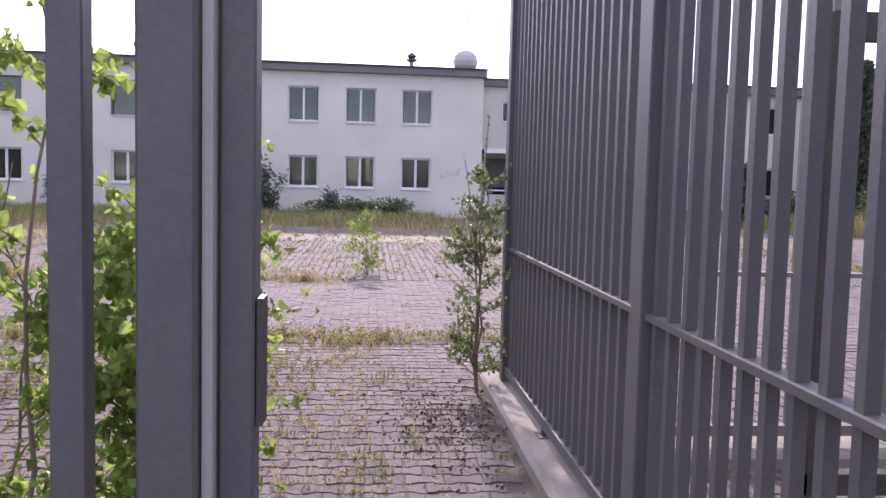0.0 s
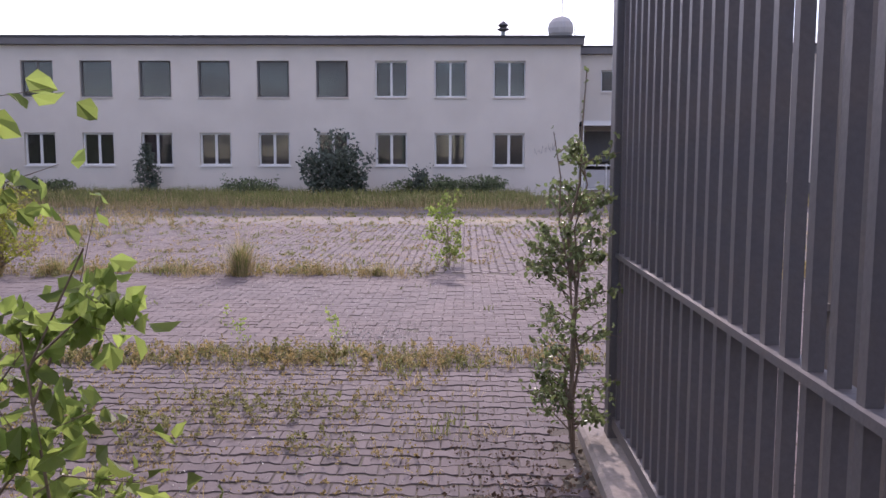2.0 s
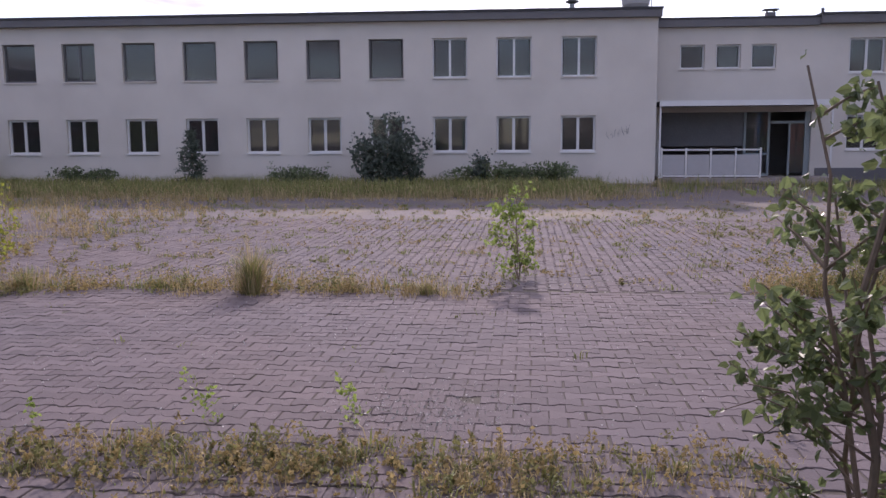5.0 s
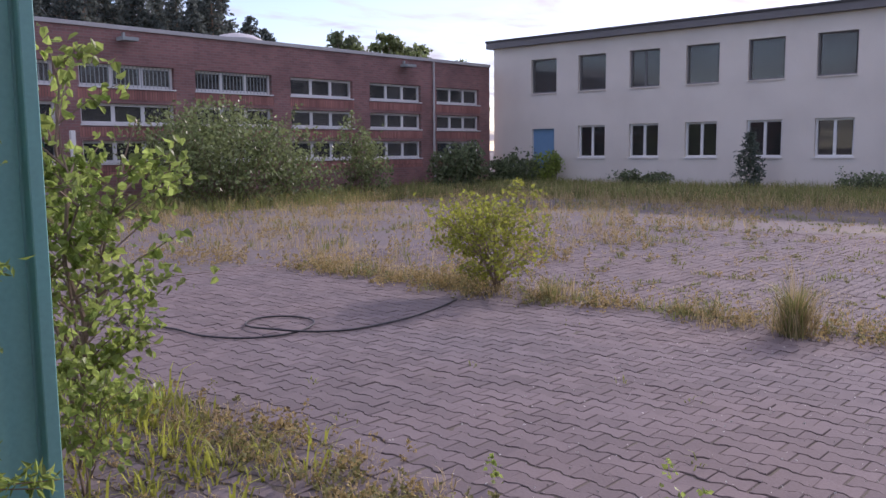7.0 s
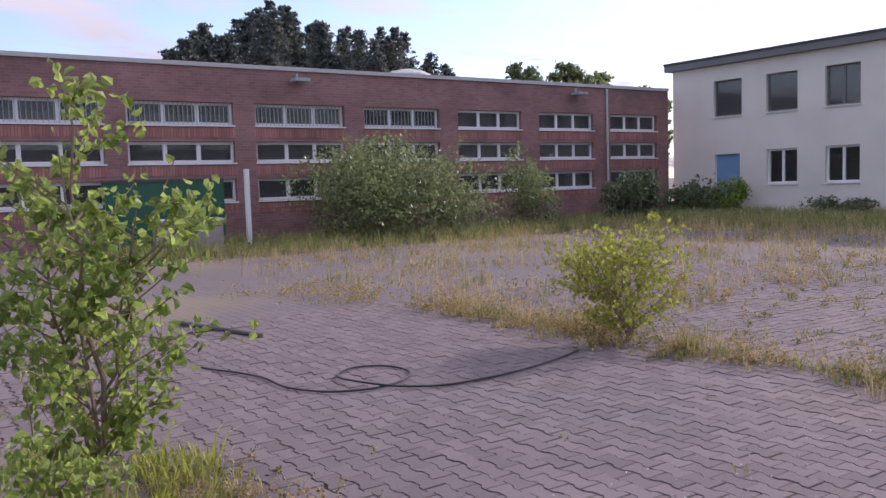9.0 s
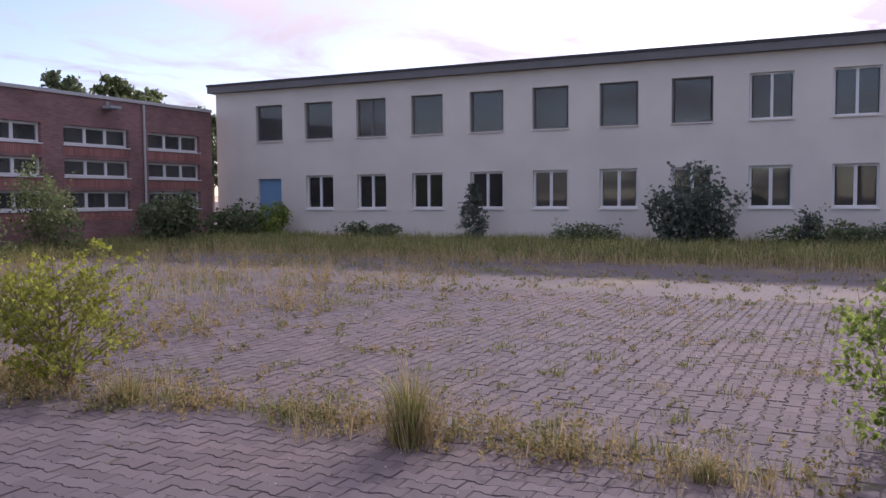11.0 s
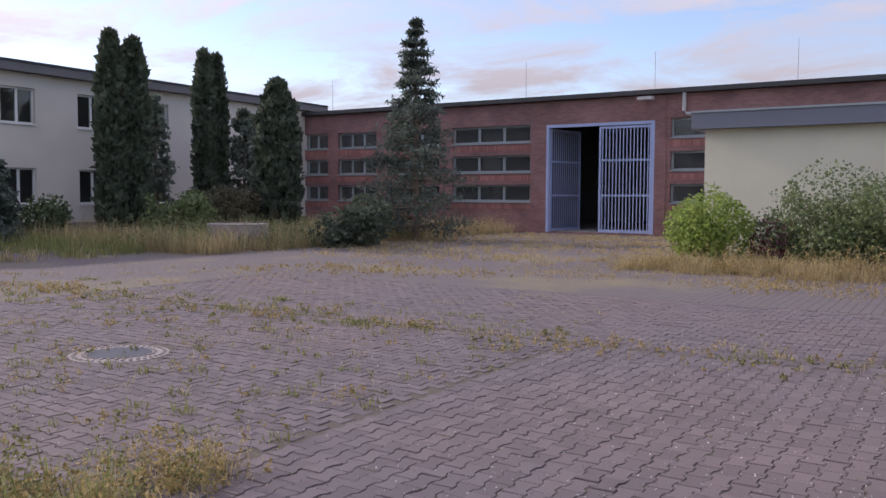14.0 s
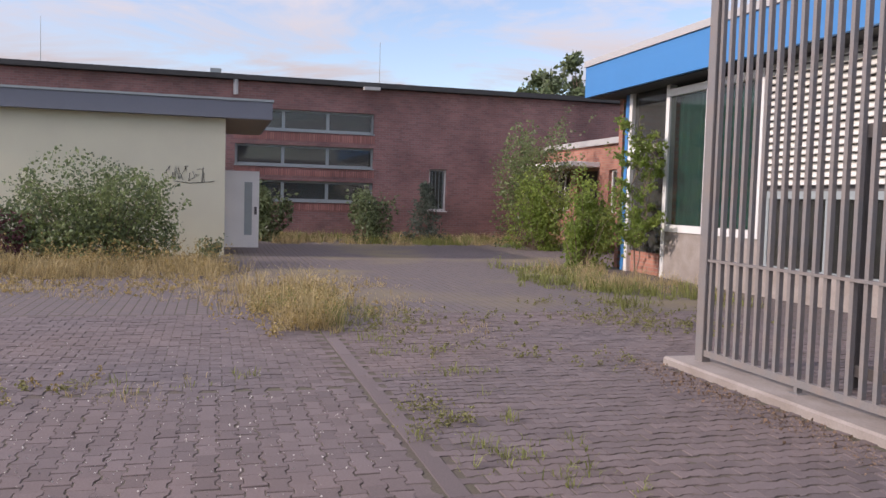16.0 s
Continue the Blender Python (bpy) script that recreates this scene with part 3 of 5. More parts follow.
def kiosk():
    k = thing("gatehouse_kiosk", pose(24.3, 15.28, 0, 0, 0, -90), "small cream-painted flat-roofed gatehouse with graffiti", "gatehouse")
    L = 6.55
    part("wall", wall_mesh(L, 3.4, 0.25, []), M_CREAM, k)
    part("side_wall", B((0, 0.25, 0.25, 5, 0, 3.4)), M_CREAM, k)
    part("side_wall", B((L - 0.25, L, 0.25, 1.6, 0, 3.4), (L - 0.25, L, 2.6, 5, 0, 3.4), (L - 0.25, L, 1.6, 2.6, 2.15, 3.4)), M_CREAM, k)
    part("back_wall", B((0.25, L - 0.25, 4.75, 5, 0, 3.4)), M_CREAM, k)
    part("fascia", B((-0.3, L + 1.1, -0.3, 5.3, 3.36, 3.78)), M_GREYSHEET, k, "grey sheet-metal roof fascia")
    part("soffit", B((L, L + 1.05, -0.25, 5.2, 3.34, 3.357)), M_SOFFIT, k, "brown boarded soffit")
    part("roof_trim", B((-0.33, L + 1.13, -0.33, 5.33, 3.784, 3.84)), M_GFRAME, k)
    d = part("door", B((L + 0.02, L + 0.9, 1.5, 1.56, 0.12, 2.14)), M_WHITE, k, "white door standing open")
    part("pane", B((L + 0.52, L + 0.72, 1.485, 1.497, 0.45, 1.85)), M_GFRAME, d, "narrow ribbed door light")
    part("handle", B((L + 0.78, L + 0.84, 1.44, 1.498, 1.0, 1.2)), M_IRON, d)
    bm = bmesh.new()
    rnd = random.Random(5)
    x, segs = 5.2, []
    for s in range(9):
        pts = [(x + rnd.uniform(-0.08, 0.1), -0.006, rnd.uniform(1.78, 2.18)) for _ in range(4)]
        tube(bm, pts, 0.009, 0.009, 4)
        x += 0.11
    tube(bm, [(5.35, -0.006, 1.8), (5.75, -0.006, 1.76), (6.3, -0.006, 1.82)], 0.009, 0.009, 4)
    part("graffiti", bm, M_BLACKINK, k, "black spray-painted scribble")


kiosk()

# ---- the blue-trimmed pavilion and the brick link ----


def pavilion():
    b = thing("glazed_pavilion", pose(22.08, -0.35, 0, 0, 0, 180), "flat-roofed pavilion with sky-blue fascia, white-framed glazing and louvres", "building")
    u = lambda x: 22.0 - x
    X0 = 4.0
    part("fascia", B((0, u(X0), -0.6, -0.5, 4.12, 4.85)), M_BLUE, b, "sky-blue fascia panel")
    part("side_fascia", B((0, 0.1, -0.496, 8, 4.12, 4.85)), M_BLUE, b)
    part("roof_edge", B((-0.03, u(X0), -0.64, 8, 4.854, 5.0)), M_DISH, b, "pale roof edge")
    part("roof", B((0.1, u(X0), -0.5, 8, 4.1, 4.6)), M_ROOF, b)
    part("corner_post", B((1.05, 1.2, -0.02, 0.14, 0, 4.1)), M_BLUE, b, "blue corner post")
    part("wall", B((1.2, 3.0, 0.05, 0.2, 0, 0.5)), M_BRICK2, b)
    for x in (20.7, 19.05):
        part("post", B((u(x), u(x) + 0.14, -0.06, 0.1, 0, 4.1)), M_WHITE, b)
    part("crossbar", B((1.45, 2.95, -0.02, 0.08, 2.75, 2.9)), M_WHITE, b)
    part("pane", B((1.45, 2.95, 0.02, 0.028, 0.5, 2.75)), M_DIRTY, b)
    part("pane", B((1.45, 2.95, 0.02, 0.028, 2.9, 4.1)), M_DIRTY, b)
    w = part("window", B((u(19.0) + 0.1, u(15.7), -0.08, 0.06, 3.85, 4.0), (u(19.0) + 0.1, u(15.7), -0.08, 0.06, 1.0, 1.15), (u(17.5), u(17.4), -0.08, 0.06, 1.15, 3.85), (u(15.8), u(15.7), -0.08, 0.06, 1.15, 3.85)), M_WHITE, b)
    part("pane", B((u(18.9), u(17.5), -0.02, -0.012, 1.15, 3.85)), M_GLASS, w)
    part("pane", B((u(17.4), u(15.8), -0.02, -0.012, 1.15, 3.85)), M_GLASS, w)
    bm = bmesh.new()
    n = 60
    ring = [(u(18.85) + 3.0 * k / n, 0.16 + 0.05 * math.sin(k * 1.35)) for k in range(n + 1)]
    vs = [[bm.verts.new((x, y, z)) for z in (1.1, 3.9)] for x, y in ring]
    for a, c in zip(vs, vs[1:]):
        bm.faces.new((a[0], c[0], c[1], a[1]))
    part("curtain", bm, M_CURTAIN, b, "teal green drawn curtain")
    part("parapet", B((u(19.0), u(15.7), -0.05, 0.15, 0, 0.996)), M_CONC, b)
    part("louvre_backing", B((u(15.65), u(X0), 0.06, 0.2, 1.85, 4.1)), M_FASCIA, b)
    part("parapet", B((u(15.65), u(X0), -0.03, 0.13, 0.0, 0.497)), M_CONC, b)
    low = part("window", B((u(15.65), u(X0), -0.02, 0.12, 0.5, 0.56), (u(15.65), u(X0), -0.03, 0.12, 1.72, 1.845), *[(u(x), u(x) + 0.09, -0.015, 0.1, 0.56, 1.72) for x in (15.6, 14.1, 12.6, 11.1, 9.6, 8.1, 6.6, 5.1)]), M_GFRAME, b, "grey-framed low strip window")
    for x in (15.6, 14.1, 12.6, 11.1, 9.6, 8.1, 6.6):
        part("pane", B((u(x) + 0.092, u(x) + 1.498, 0.03, 0.038, 0.5, 1.72)), M_GLASS, low)
    zz = 1.95
    while zz < 4.05:
        bm = bmesh.new()
        vs = [bm.verts.new(p) for p in ((u(15.65), -0.06, zz), (u(X0), -0.06, zz), (u(X0), 0.05, zz + 0.105), (u(15.65), 0.05, zz + 0.105), (u(15.65), -0.04, zz - 0.01), (u(X0), -0.04, zz - 0.01), (u(X0), 0.06, zz + 0.09), (u(15.65), 0.06, zz + 0.09))]
        for f in ((0, 1, 2, 3), (4, 7, 6, 5), (0, 4, 5, 1), (3, 2, 6, 7), (0, 3, 7, 4), (1, 5, 6, 2)):
            bm.faces.new([vs[i] for i in f])
        part("slat", bm, M_LOUVRE, b)
        zz += 0.125
    part("end_wall", B((0.3, 0.5, 0.2, 8, 0, 4.1)), M_BRICK2, b)
    part("inner_wall", B((0.5, u(X0), 4.0, 4.2, 0, 4.1)), M_INSIDE, b)


pavilion()


def brick_link():
    b = thing("brick_link_building", pose(34.45, -3.82, 0, 0, 0, 180), "low orange-red brick link building with white canopy over a door", "building")
    holes = [(1.0, 2.4, 1.3, 2.75), (3.1, 4.75, 0.05, 2.7), (5.6, 6.6, 1.3, 2.7)]
    L = 12.0
    part("wall", wall_mesh(L, 3.55, 0.3, holes), M_BRICK2, b)
    part("roof_edge", B((0, L, -0.15, 0.4, 3.55, 3.75)), M_DISH, b, "pale concrete roof edge")
    part("roof", B((0, L, 0.4, 6, 3.4, 3.6)), M_ROOF, b)
    part("back_wall", B((0, L, 5.8, 6, 0, 3.4)), M_INSIDE, b)
    window_part(b, *holes[0], 2, M_WHITE, M_DIRTY, sill_mat=M_WHITE)
    window_part(b, *holes[2], 1, M_WHITE, M_DIRTY, sill_mat=M_WHITE)
    part("door", B((3.1, 4.75, 0.2, 0.26, 0.05, 2.7), (3.2, 4.65, 0.18, 0.2, 0.2, 2.5)), M_DARKSTEEL, b, "dark door")
    part("canopy", B((0.6, 4.9, -1.1, -0.003, 2.8, 2.98)), M_WHITE, b, "white canopy slab", bevel=0.01)


brick_link()

# ---- gates and fences ----


def bar_panel(name, m, length, label, height=3.6, rail=1.04, pitch=0.137, posts=(), kind_="fence", bw=0.02, steel=M_BARS):
    """A fence of upright square bars between flat rails, on posts."""
    f = thing(name, m, label, kind_)
    part("bottom_rail", B((0, length, -0.03, 0.03, 0.13, 0.19)), steel, f)
    part("middle_rail", B((0, length, -0.034, 0.034, rail - 0.012, rail + 0.012)), steel, f)
    part("top_rail", B((0, length, -0.03, 0.03, height - 0.08, height)), steel, f)
    n = int(length / pitch)
    me = None
    for k in range(1, n):
        u = length * k / n
        if any(abs(u - p) < 0.09 for p in posts):
            continue
        if me is None:
            ob = part("bar", B((-bw, bw, -bw, bw, 0.19, rail - 0.012), (-bw, bw, -bw, bw, rail + 0.012, height - 0.08)), steel, f)
            me = ob.data
        else:
            ob = new("bar", me)
            ob.parent = f
        ob.location = (u, 0, 0)
    for p in posts:
        part("post", B((p - 0.06, p + 0.06, -0.05, 0.05, 0.06, height + 0.02)), steel, f, bevel=0.006)
    for k in range(1, int(length / 1.4)):
        part("foot_bracket", B((1.4 * k - 0.02, 1.4 * k + 0.02, -0.025, 0.025, 0.08, 0.13), (1.4 * k - 0.06, 1.4 * k + 0.06, -0.05, 0.05, 0.07, 0.08)), steel, f)
    return f


LA = bar_panel("barred_gate_leaf", pose(1.02, 6.02, 0, 0, 0, -90), 6.9, "tall grey steel barred gate leaf standing open on a kerb", posts=(0.04, 3.06, 6.85), kind_="gate", bw=0.0185, steel=M_GATESHADE)
LB = bar_panel("barred_fence", pose(10.0, 4.46, 0, 0, 0, 180), 8.6, "tall grey steel barred fence on a concrete kerb", posts=(0.04, 4.3, 8.5))


def braced_gate():
    g_ = thing("braced_sliding_gate", pose(9.0, 3.6, 0.02, 0, 0, 180), "dark rusty sliding gate frame with diagonal braces", "gate")
    bm = B((0, 7, -0.04, 0.04, 0.1, 0.2), (0, 7, -0.04, 0.04, 2.15, 2.27))
    for u in (0, 1.15, 3.4, 5.65, 6.92):
        box(bm, u, u + 0.08, -0.04, 0.04, 0, 2.15)
    part("gate_frame", bm, M_DARKSTEEL, g_)
    for a, c in ((1.2, 3.4), (3.45, 5.65)):
        for p, q in (((a, 0.2), (c, 2.15)), ((c, 0.2), (a, 2.15))):
            bm = bmesh.new()
            tube(bm, [(p[0], 0.05, p[1]), (q[0], 0.05, q[1])], 0.03, seg=4)
            part("brace", bm, M_BARS, g_, "grey flat diagonal brace")
        bm = bmesh.new()
        tube(bm, [(a, 0.05, 2.3), ((a + c) / 2, 0.05, 3.3), (c, 0.05, 2.3)], 0.025, seg=4)
        part("upper_brace", bm, M_BARS, g_)


braced_gate()
kb = tagged(link("kerb_1", B((0.85, 1.35, -0.6, 6.25, -0.1, 0.075)), M_CONC, bevel=0.02), "concrete kerb under the gate leaf", "kerb", kind="structure")
kb = tagged(link("kerb_2", B((1.36, 10.25, 4.26, 4.72, -0.1, 0.075)), M_CONC, bevel=0.02), "weathered concrete kerb under the barred fence", "kerb", kind="structure")


def entry_post():
    p = thing("gate_post", pose(-0.375, 1.66, 0), "thick grey square steel gate post with a lock plate", "post")
    part("tube", B((-0.06, 0.05, -0.06, 0.06, -0.02, 3.7)), M_GATESHADE, p, bevel=0.006)
    # pale strip added to stand for bright light through the gap
    part("gap_light_strip", B((0.055, 0.075, -0.02, 0.1, -0.01, 3.6)), M_DISH, p, "pale strip in place of daylight through the gap")
    part("closing_stile", B((0.08, 0.15, 0.02, 0.11, -0.01, 3.6)), M_GATESHADE, p, bevel=0.005)
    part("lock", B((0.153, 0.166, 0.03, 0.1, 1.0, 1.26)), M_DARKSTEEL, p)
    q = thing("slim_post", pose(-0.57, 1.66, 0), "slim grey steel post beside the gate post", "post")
    part("tube", B((-0.034, 0.034, -0.03, 0.03, -0.02, 3.7)), M_GATESHADE, q, bevel=0.004)
    part("foot_plate", B((-0.07, 0.07, -0.07, 0.07, -0.012, 0.006)), M_GATESHADE, q)


entry_post()


def green_fence():
    f = thing("green_sheet_fence", pose(-3.22, 6.66, 0, 0, 0, -90), "green coated trapezoidal sheet fence with an edge profile", "fence")
    bm = bmesh.new()
    prof, u = [], 0.06
    while u < 7.4:
        prof += [(u, 0.0), (u + 0.1, 0.0), (u + 0.115, 0.06), (u + 0.16, 0.06), (u + 0.175, 0.0)]
        u += 0.19
    vs = [[bm.verts.new((a, b, z)) for z in (0.03, 3.2)] for a, b in prof]
    vb = [[bm.verts.new((a, b + 0.004, z)) for z in (0.03, 3.2)] for a, b in prof]
    for r, s in ((vs, 1), (vb, -1)):
        for a, c in zip(r, r[1:]):
            q = (a[0], c[0], c[1], a[1])
            if (a[0].co - c[0].co).length > 1e-5:
                bm.faces.new(q[::s])
    part("sheet", bm, M_GREEN, f)
    part("edge_profile", B((0, 0.05, -0.03, 0.06, 0.02, 3.22)), M_GREEN, f, bevel=0.004)
    part("post", B((0.06, 0.12, -0.11, -0.05, 0, 3.15)), M_DARKSTEEL, f)


green_fence()


# ---- on the roofs ----


def roof_things():
    t = thing("satellite_dome", pose(4.0, 36.65, 6.25), "round pale grey antenna dome on the roof edge", "antenna")
    part("dome", lathe(bmesh.new(), [(0.36, 0.1), (0.5, 0.3), (0.53, 0.5), (0.48, 0.72), (0.34, 0.9), (0.16, 0.98), (0.02, 1.0)], 24), M_DISH, t)
    part("foot", lathe(bmesh.new(), [(0.3, -0.02), (0.3, 0.1)], 16), M_GFRAME, t)
    v = thing("roof_vent_pipe", pose(1.66, 36.5, 6.22), "weathered metal roof vent with a stepped cowl", "vent")
    part("pipe", lathe(bmesh.new(), [(0.09, 0), (0.09, 0.45)], 12), M_GFRAME, v)
    part("cowl", lathe(bmesh.new(), [(0.1, 0.4), (0.24, 0.46), (0.24, 0.5), (0.13, 0.56), (0.2, 0.64), (0.2, 0.67), (0.04, 0.8)], 14), M_IRON, v)
    for x, y, h, arm in ((4.08, 36.95, 2.9, False), (4.6, 36.9, 1.75, True)):
        a = thing("roof_aerial", pose(x, y, 6.1), "thin aerial mast on the roof", "aerial", "roof aerials")
        bm = bmesh.new()
        tube(bm, [(0, 0, -0.02), (0, 0, h)], 0.022, 0.014, 6)
        part("mast", bm, M_IRON, a)
        bm = bmesh.new()
        if arm:
            tube(bm, [(0, 0, 1.05), (0.5, 0, 0.95)], 0.012, 0.012, 4)
            tube(bm, [(0.5, 0, 0.7), (0.5, 0, 1.1)], 0.01, 0.01, 4)
        else:
            for k in range(5):
                tube(bm, [(-0.25, 0, h - 0.1 * k), (0.25, 0, h - 0.1 * k)], 0.008, 0.008, 4)
        part("aerial_arms", bm, M_IRON, a)
    c = thing("roof_chimney", pose(9.35, 38.6, 6.1), "small chimney with a flat cap on the roof", "chimney")
    part("shaft", B((-0.16, 0.16, -0.16, 0.16, -0.02, 0.36)), M_FASCIA, c)
    part("cap", B((-0.28, 0.28, -0.22, 0.22, 0.44, 0.48), (-0.14, -0.12, -0.1, 0.1, 0.36, 0.44), (0.12, 0.14, -0.1, 0.1, 0.36, 0.44)), M_IRON, c)
    s = thing("roof_pipe", pose(11.2, 38.3, 6.1), "short dark pipe on the roof", "pipe")
    part("pipe", lathe(bmesh.new(), [(0.06, -0.02), (0.06, 0.45)], 10), M_IRON, s)
    d = thing("skylight_dome", pose(-26.6, 23.2, 5.2), "shallow pale domed skylight on the hall roof", "skylight")
    part("dome", lathe(bmesh.new(), [(0.95, 0.2), (0.9, 0.35), (0.6, 0.5), (0.2, 0.58)], 24), M_DISH, d)
    part("upstand", lathe(bmesh.new(), [(1.0, -0.02), (1.0, 0.2)], 24), M_GFRAME, d)


roof_things()


def planter_ring():
    p = thing("concrete_ring_planter", pose(19.3, 27.6, 0), "weathered pale concrete ring standing in tall grass", "planter")
    bm = bmesh.new()
    seg, prof = 28, [(0.9, -0.02), (0.9, 0.72), (0.76, 0.74), (0.76, 0.3)]
    rings = [[bm.verts.new((r * math.cos(6.2832 * k / seg), r * math.sin(6.2832 * k / seg), z)) for k in range(seg)] for r, z in prof]
    for a, c in zip(rings, rings[1:]):
        for k in range(seg):
            bm.faces.new((a[k], a[(k + 1) % seg], c[(k + 1) % seg], c[k]))
    part("ring", bm, M_CONC, p)
    part("soil", lathe(bmesh.new(), [(0.757, 0.3), (0.757, 0.6)], 20), M_JOINT, p)


planter_ring()


def manhole():
    m = thing("manhole_cover", pose(6.66, 16.14, 0), "round cast-iron manhole cover in a toothed concrete ring", "manhole")
    part("surround", lathe(bmesh.new(), [(0.47, -0.011), (0.47, -0.002), (0.31, 0.001)], 40), M_CONC, m)
    part("cover", lathe(bmesh.new(), [(0.3, -0.01), (0.3, 0.006), (0.28, 0.008)], 32), M_IRON, m)
    for r, n in ((0.33, 30), (0.42, 38)):
        for k in range(n):
            a = 6.2832 * k / n
            st = part("stud", lathe(bmesh.new(), [(0.022, -0.004), (0.018, 0.01)], 6), M_CONC, m)
            st.location = (r * math.cos(a), r * math.sin(a), 0)


manhole()


def cable():
    c = thing("black_cable", pose(0, 0, 0), "black rubber cable lying in a loop on the paving", "cable")
    P = [(-7.6, 8.9), (-6.9, 9.15), (-6.3, 9.2), (-5.95, 9.5), (-5.98, 9.95), (-6.3, 10.2), (-6.65, 10.0), (-6.55, 9.7), (-6.1, 9.65), (-5.7, 10.0), (-5.6, 10.5), (-5.74, 11.35), (-5.9, 11.8)]
    cu = bpy.data.curves.new("cable", "CURVE")
    cu.dimensions, cu.bevel_depth, cu.bevel_resolution = "3D", 0.009, 2
    s = cu.splines.new("BEZIER")
    s.bezier_points.add(len(P) - 1)
    for k, (b, (x, y)) in enumerate(zip(s.bezier_points, P)):
        b.co, b.handle_left_type, b.handle_right_type = (x, y, 0.016 + (0.02 if k == 8 else 0)), "AUTO", "AUTO"
    cu.materials.append(M_RUBBER)
    ob = new("cable_run", cu)
    ob.parent = c
    r = thing("dark_pole", pose(-9.6, 9.7, 0.02, 0, 0, 14), "dark pole lying on the paving", "pole")
    bm = bmesh.new()
    tube(bm, [(-0.8, 0, 0), (0.9, 0, 0)], 0.028, 0.028, 8)
    part("pole", bm, M_DARKSTEEL, r)
    w = thing("white_marker_post", pose(-22.6, 15.3, 0), "white square marker post", "post")
    part("shaft", B((-0.06, 0.06, -0.06, 0.06, -0.02, 2.15)), M_WHITE, w, bevel=0.006)
    k = thing("concrete_trough", pose(-22.0, 13.4, 0), "open weathered concrete trough with a pale rim", "trough")
    part("body", B((-0.7, 0.7, -0.7, -0.55, -0.02, 0.8), (-0.7, 0.7, 0.55, 0.7, -0.02, 0.8), (-0.7, -0.55, -0.549, 0.549, -0.02, 0.8), (0.55, 0.7, -0.549, 0.549, -0.02, 0.8), (-0.549, 0.549, -0.549, 0.549, -0.02, 0.45)), M_CONC, k)
    part("rim", B((-0.76, 0.76, -0.76, -0.5, 0.803, 0.88), (-0.76, 0.76, 0.5, 0.76, 0.803, 0.88), (-0.76, -0.5, -0.499, 0.499, 0.803, 0.88), (0.5, 0.76, -0.499, 0.499, 0.803, 0.88)), M_DISH, k, "pale worn rim")
    gb = thing("green_board", pose(-24.42, 13.6, 0), "dark green board leaning against the brick hall", "board")
    part("board", B((-0.03, 0.0, -1.7, 1.7, -0.02, 1.95)), M_GREENBOARD, gb, bevel=0.006)
    part("edge_trim", B((0.003, 0.03, -1.7, 1.7, 1.88, 1.95)), M_DARKSTEEL, gb)


cable()

# ---- plants ----


def leaf_mesh(name, centres, size, material, parent=None, rng=None, shape="leaf", up=0.3, label=""):
    """Many small folded leaves, each about size across, at the given places."""
    rng = rng or np.random.default_rng(3)
    c = np.asarray(centres, float)
    n = len(c)
    s = size * rng.uniform(0.6, 1.3, (n, 1))
    a = rng.normal(size=(n, 3)); a[:, 2] -= up * 1.5
    a /= np.linalg.norm(a, axis=1, keepdims=True)
    b = np.cross(a, rng.normal(size=(n, 3)))
    b /= np.linalg.norm(b, axis=1, keepdims=True) + 1e-9
    w = 0.36 if shape == "leaf" else 0.16
    nrm = np.cross(a, b) * s * 0.12
    base, tip = c, c + a * s
    mid = c + a * s * 0.42
    if shape == "round":
        # broad birch leaf: wide near the stalk, pointed, folded along its rib and bent at the tip
        m2 = c + a * s * 0.68
        l, r = c + a * s * 0.26 + b * s * 0.4 + nrm, c + a * s * 0.26 - b * s * 0.4 + nrm
        l2, r2 = m2 + b * s * 0.27 + nrm, m2 - b * s * 0.27 + nrm
        tip = tip - nrm * 1.2
        v = np.stack([base, l, l2, tip, r2, r], 1).reshape(-1, 3)
        i = np.arange(n)[:, None] * 6
        f = np.concatenate([i + [0, 3, 2], i + [0, 2, 1], i + [0, 4, 3], i + [0, 5, 4]], 1).reshape(-1, 3)
    else:
        l, r = mid + b * s * w + nrm, mid - b * s * w + nrm
        v = np.stack([base, l, tip, r], 1).reshape(-1, 3)
        i = np.arange(n)[:, None] * 4
        f = np.concatenate([i + [0, 2, 1], i + [0, 3, 2]], 1).reshape(-1, 3)
    me = bpy.data.meshes.new(name)
    me.from_pydata(v.tolist(), [], f.tolist())
    me.materials.append(material)
    ob = new(name, me)
    ob.parent = parent
    if label:
        ob["label"] = label
    return ob


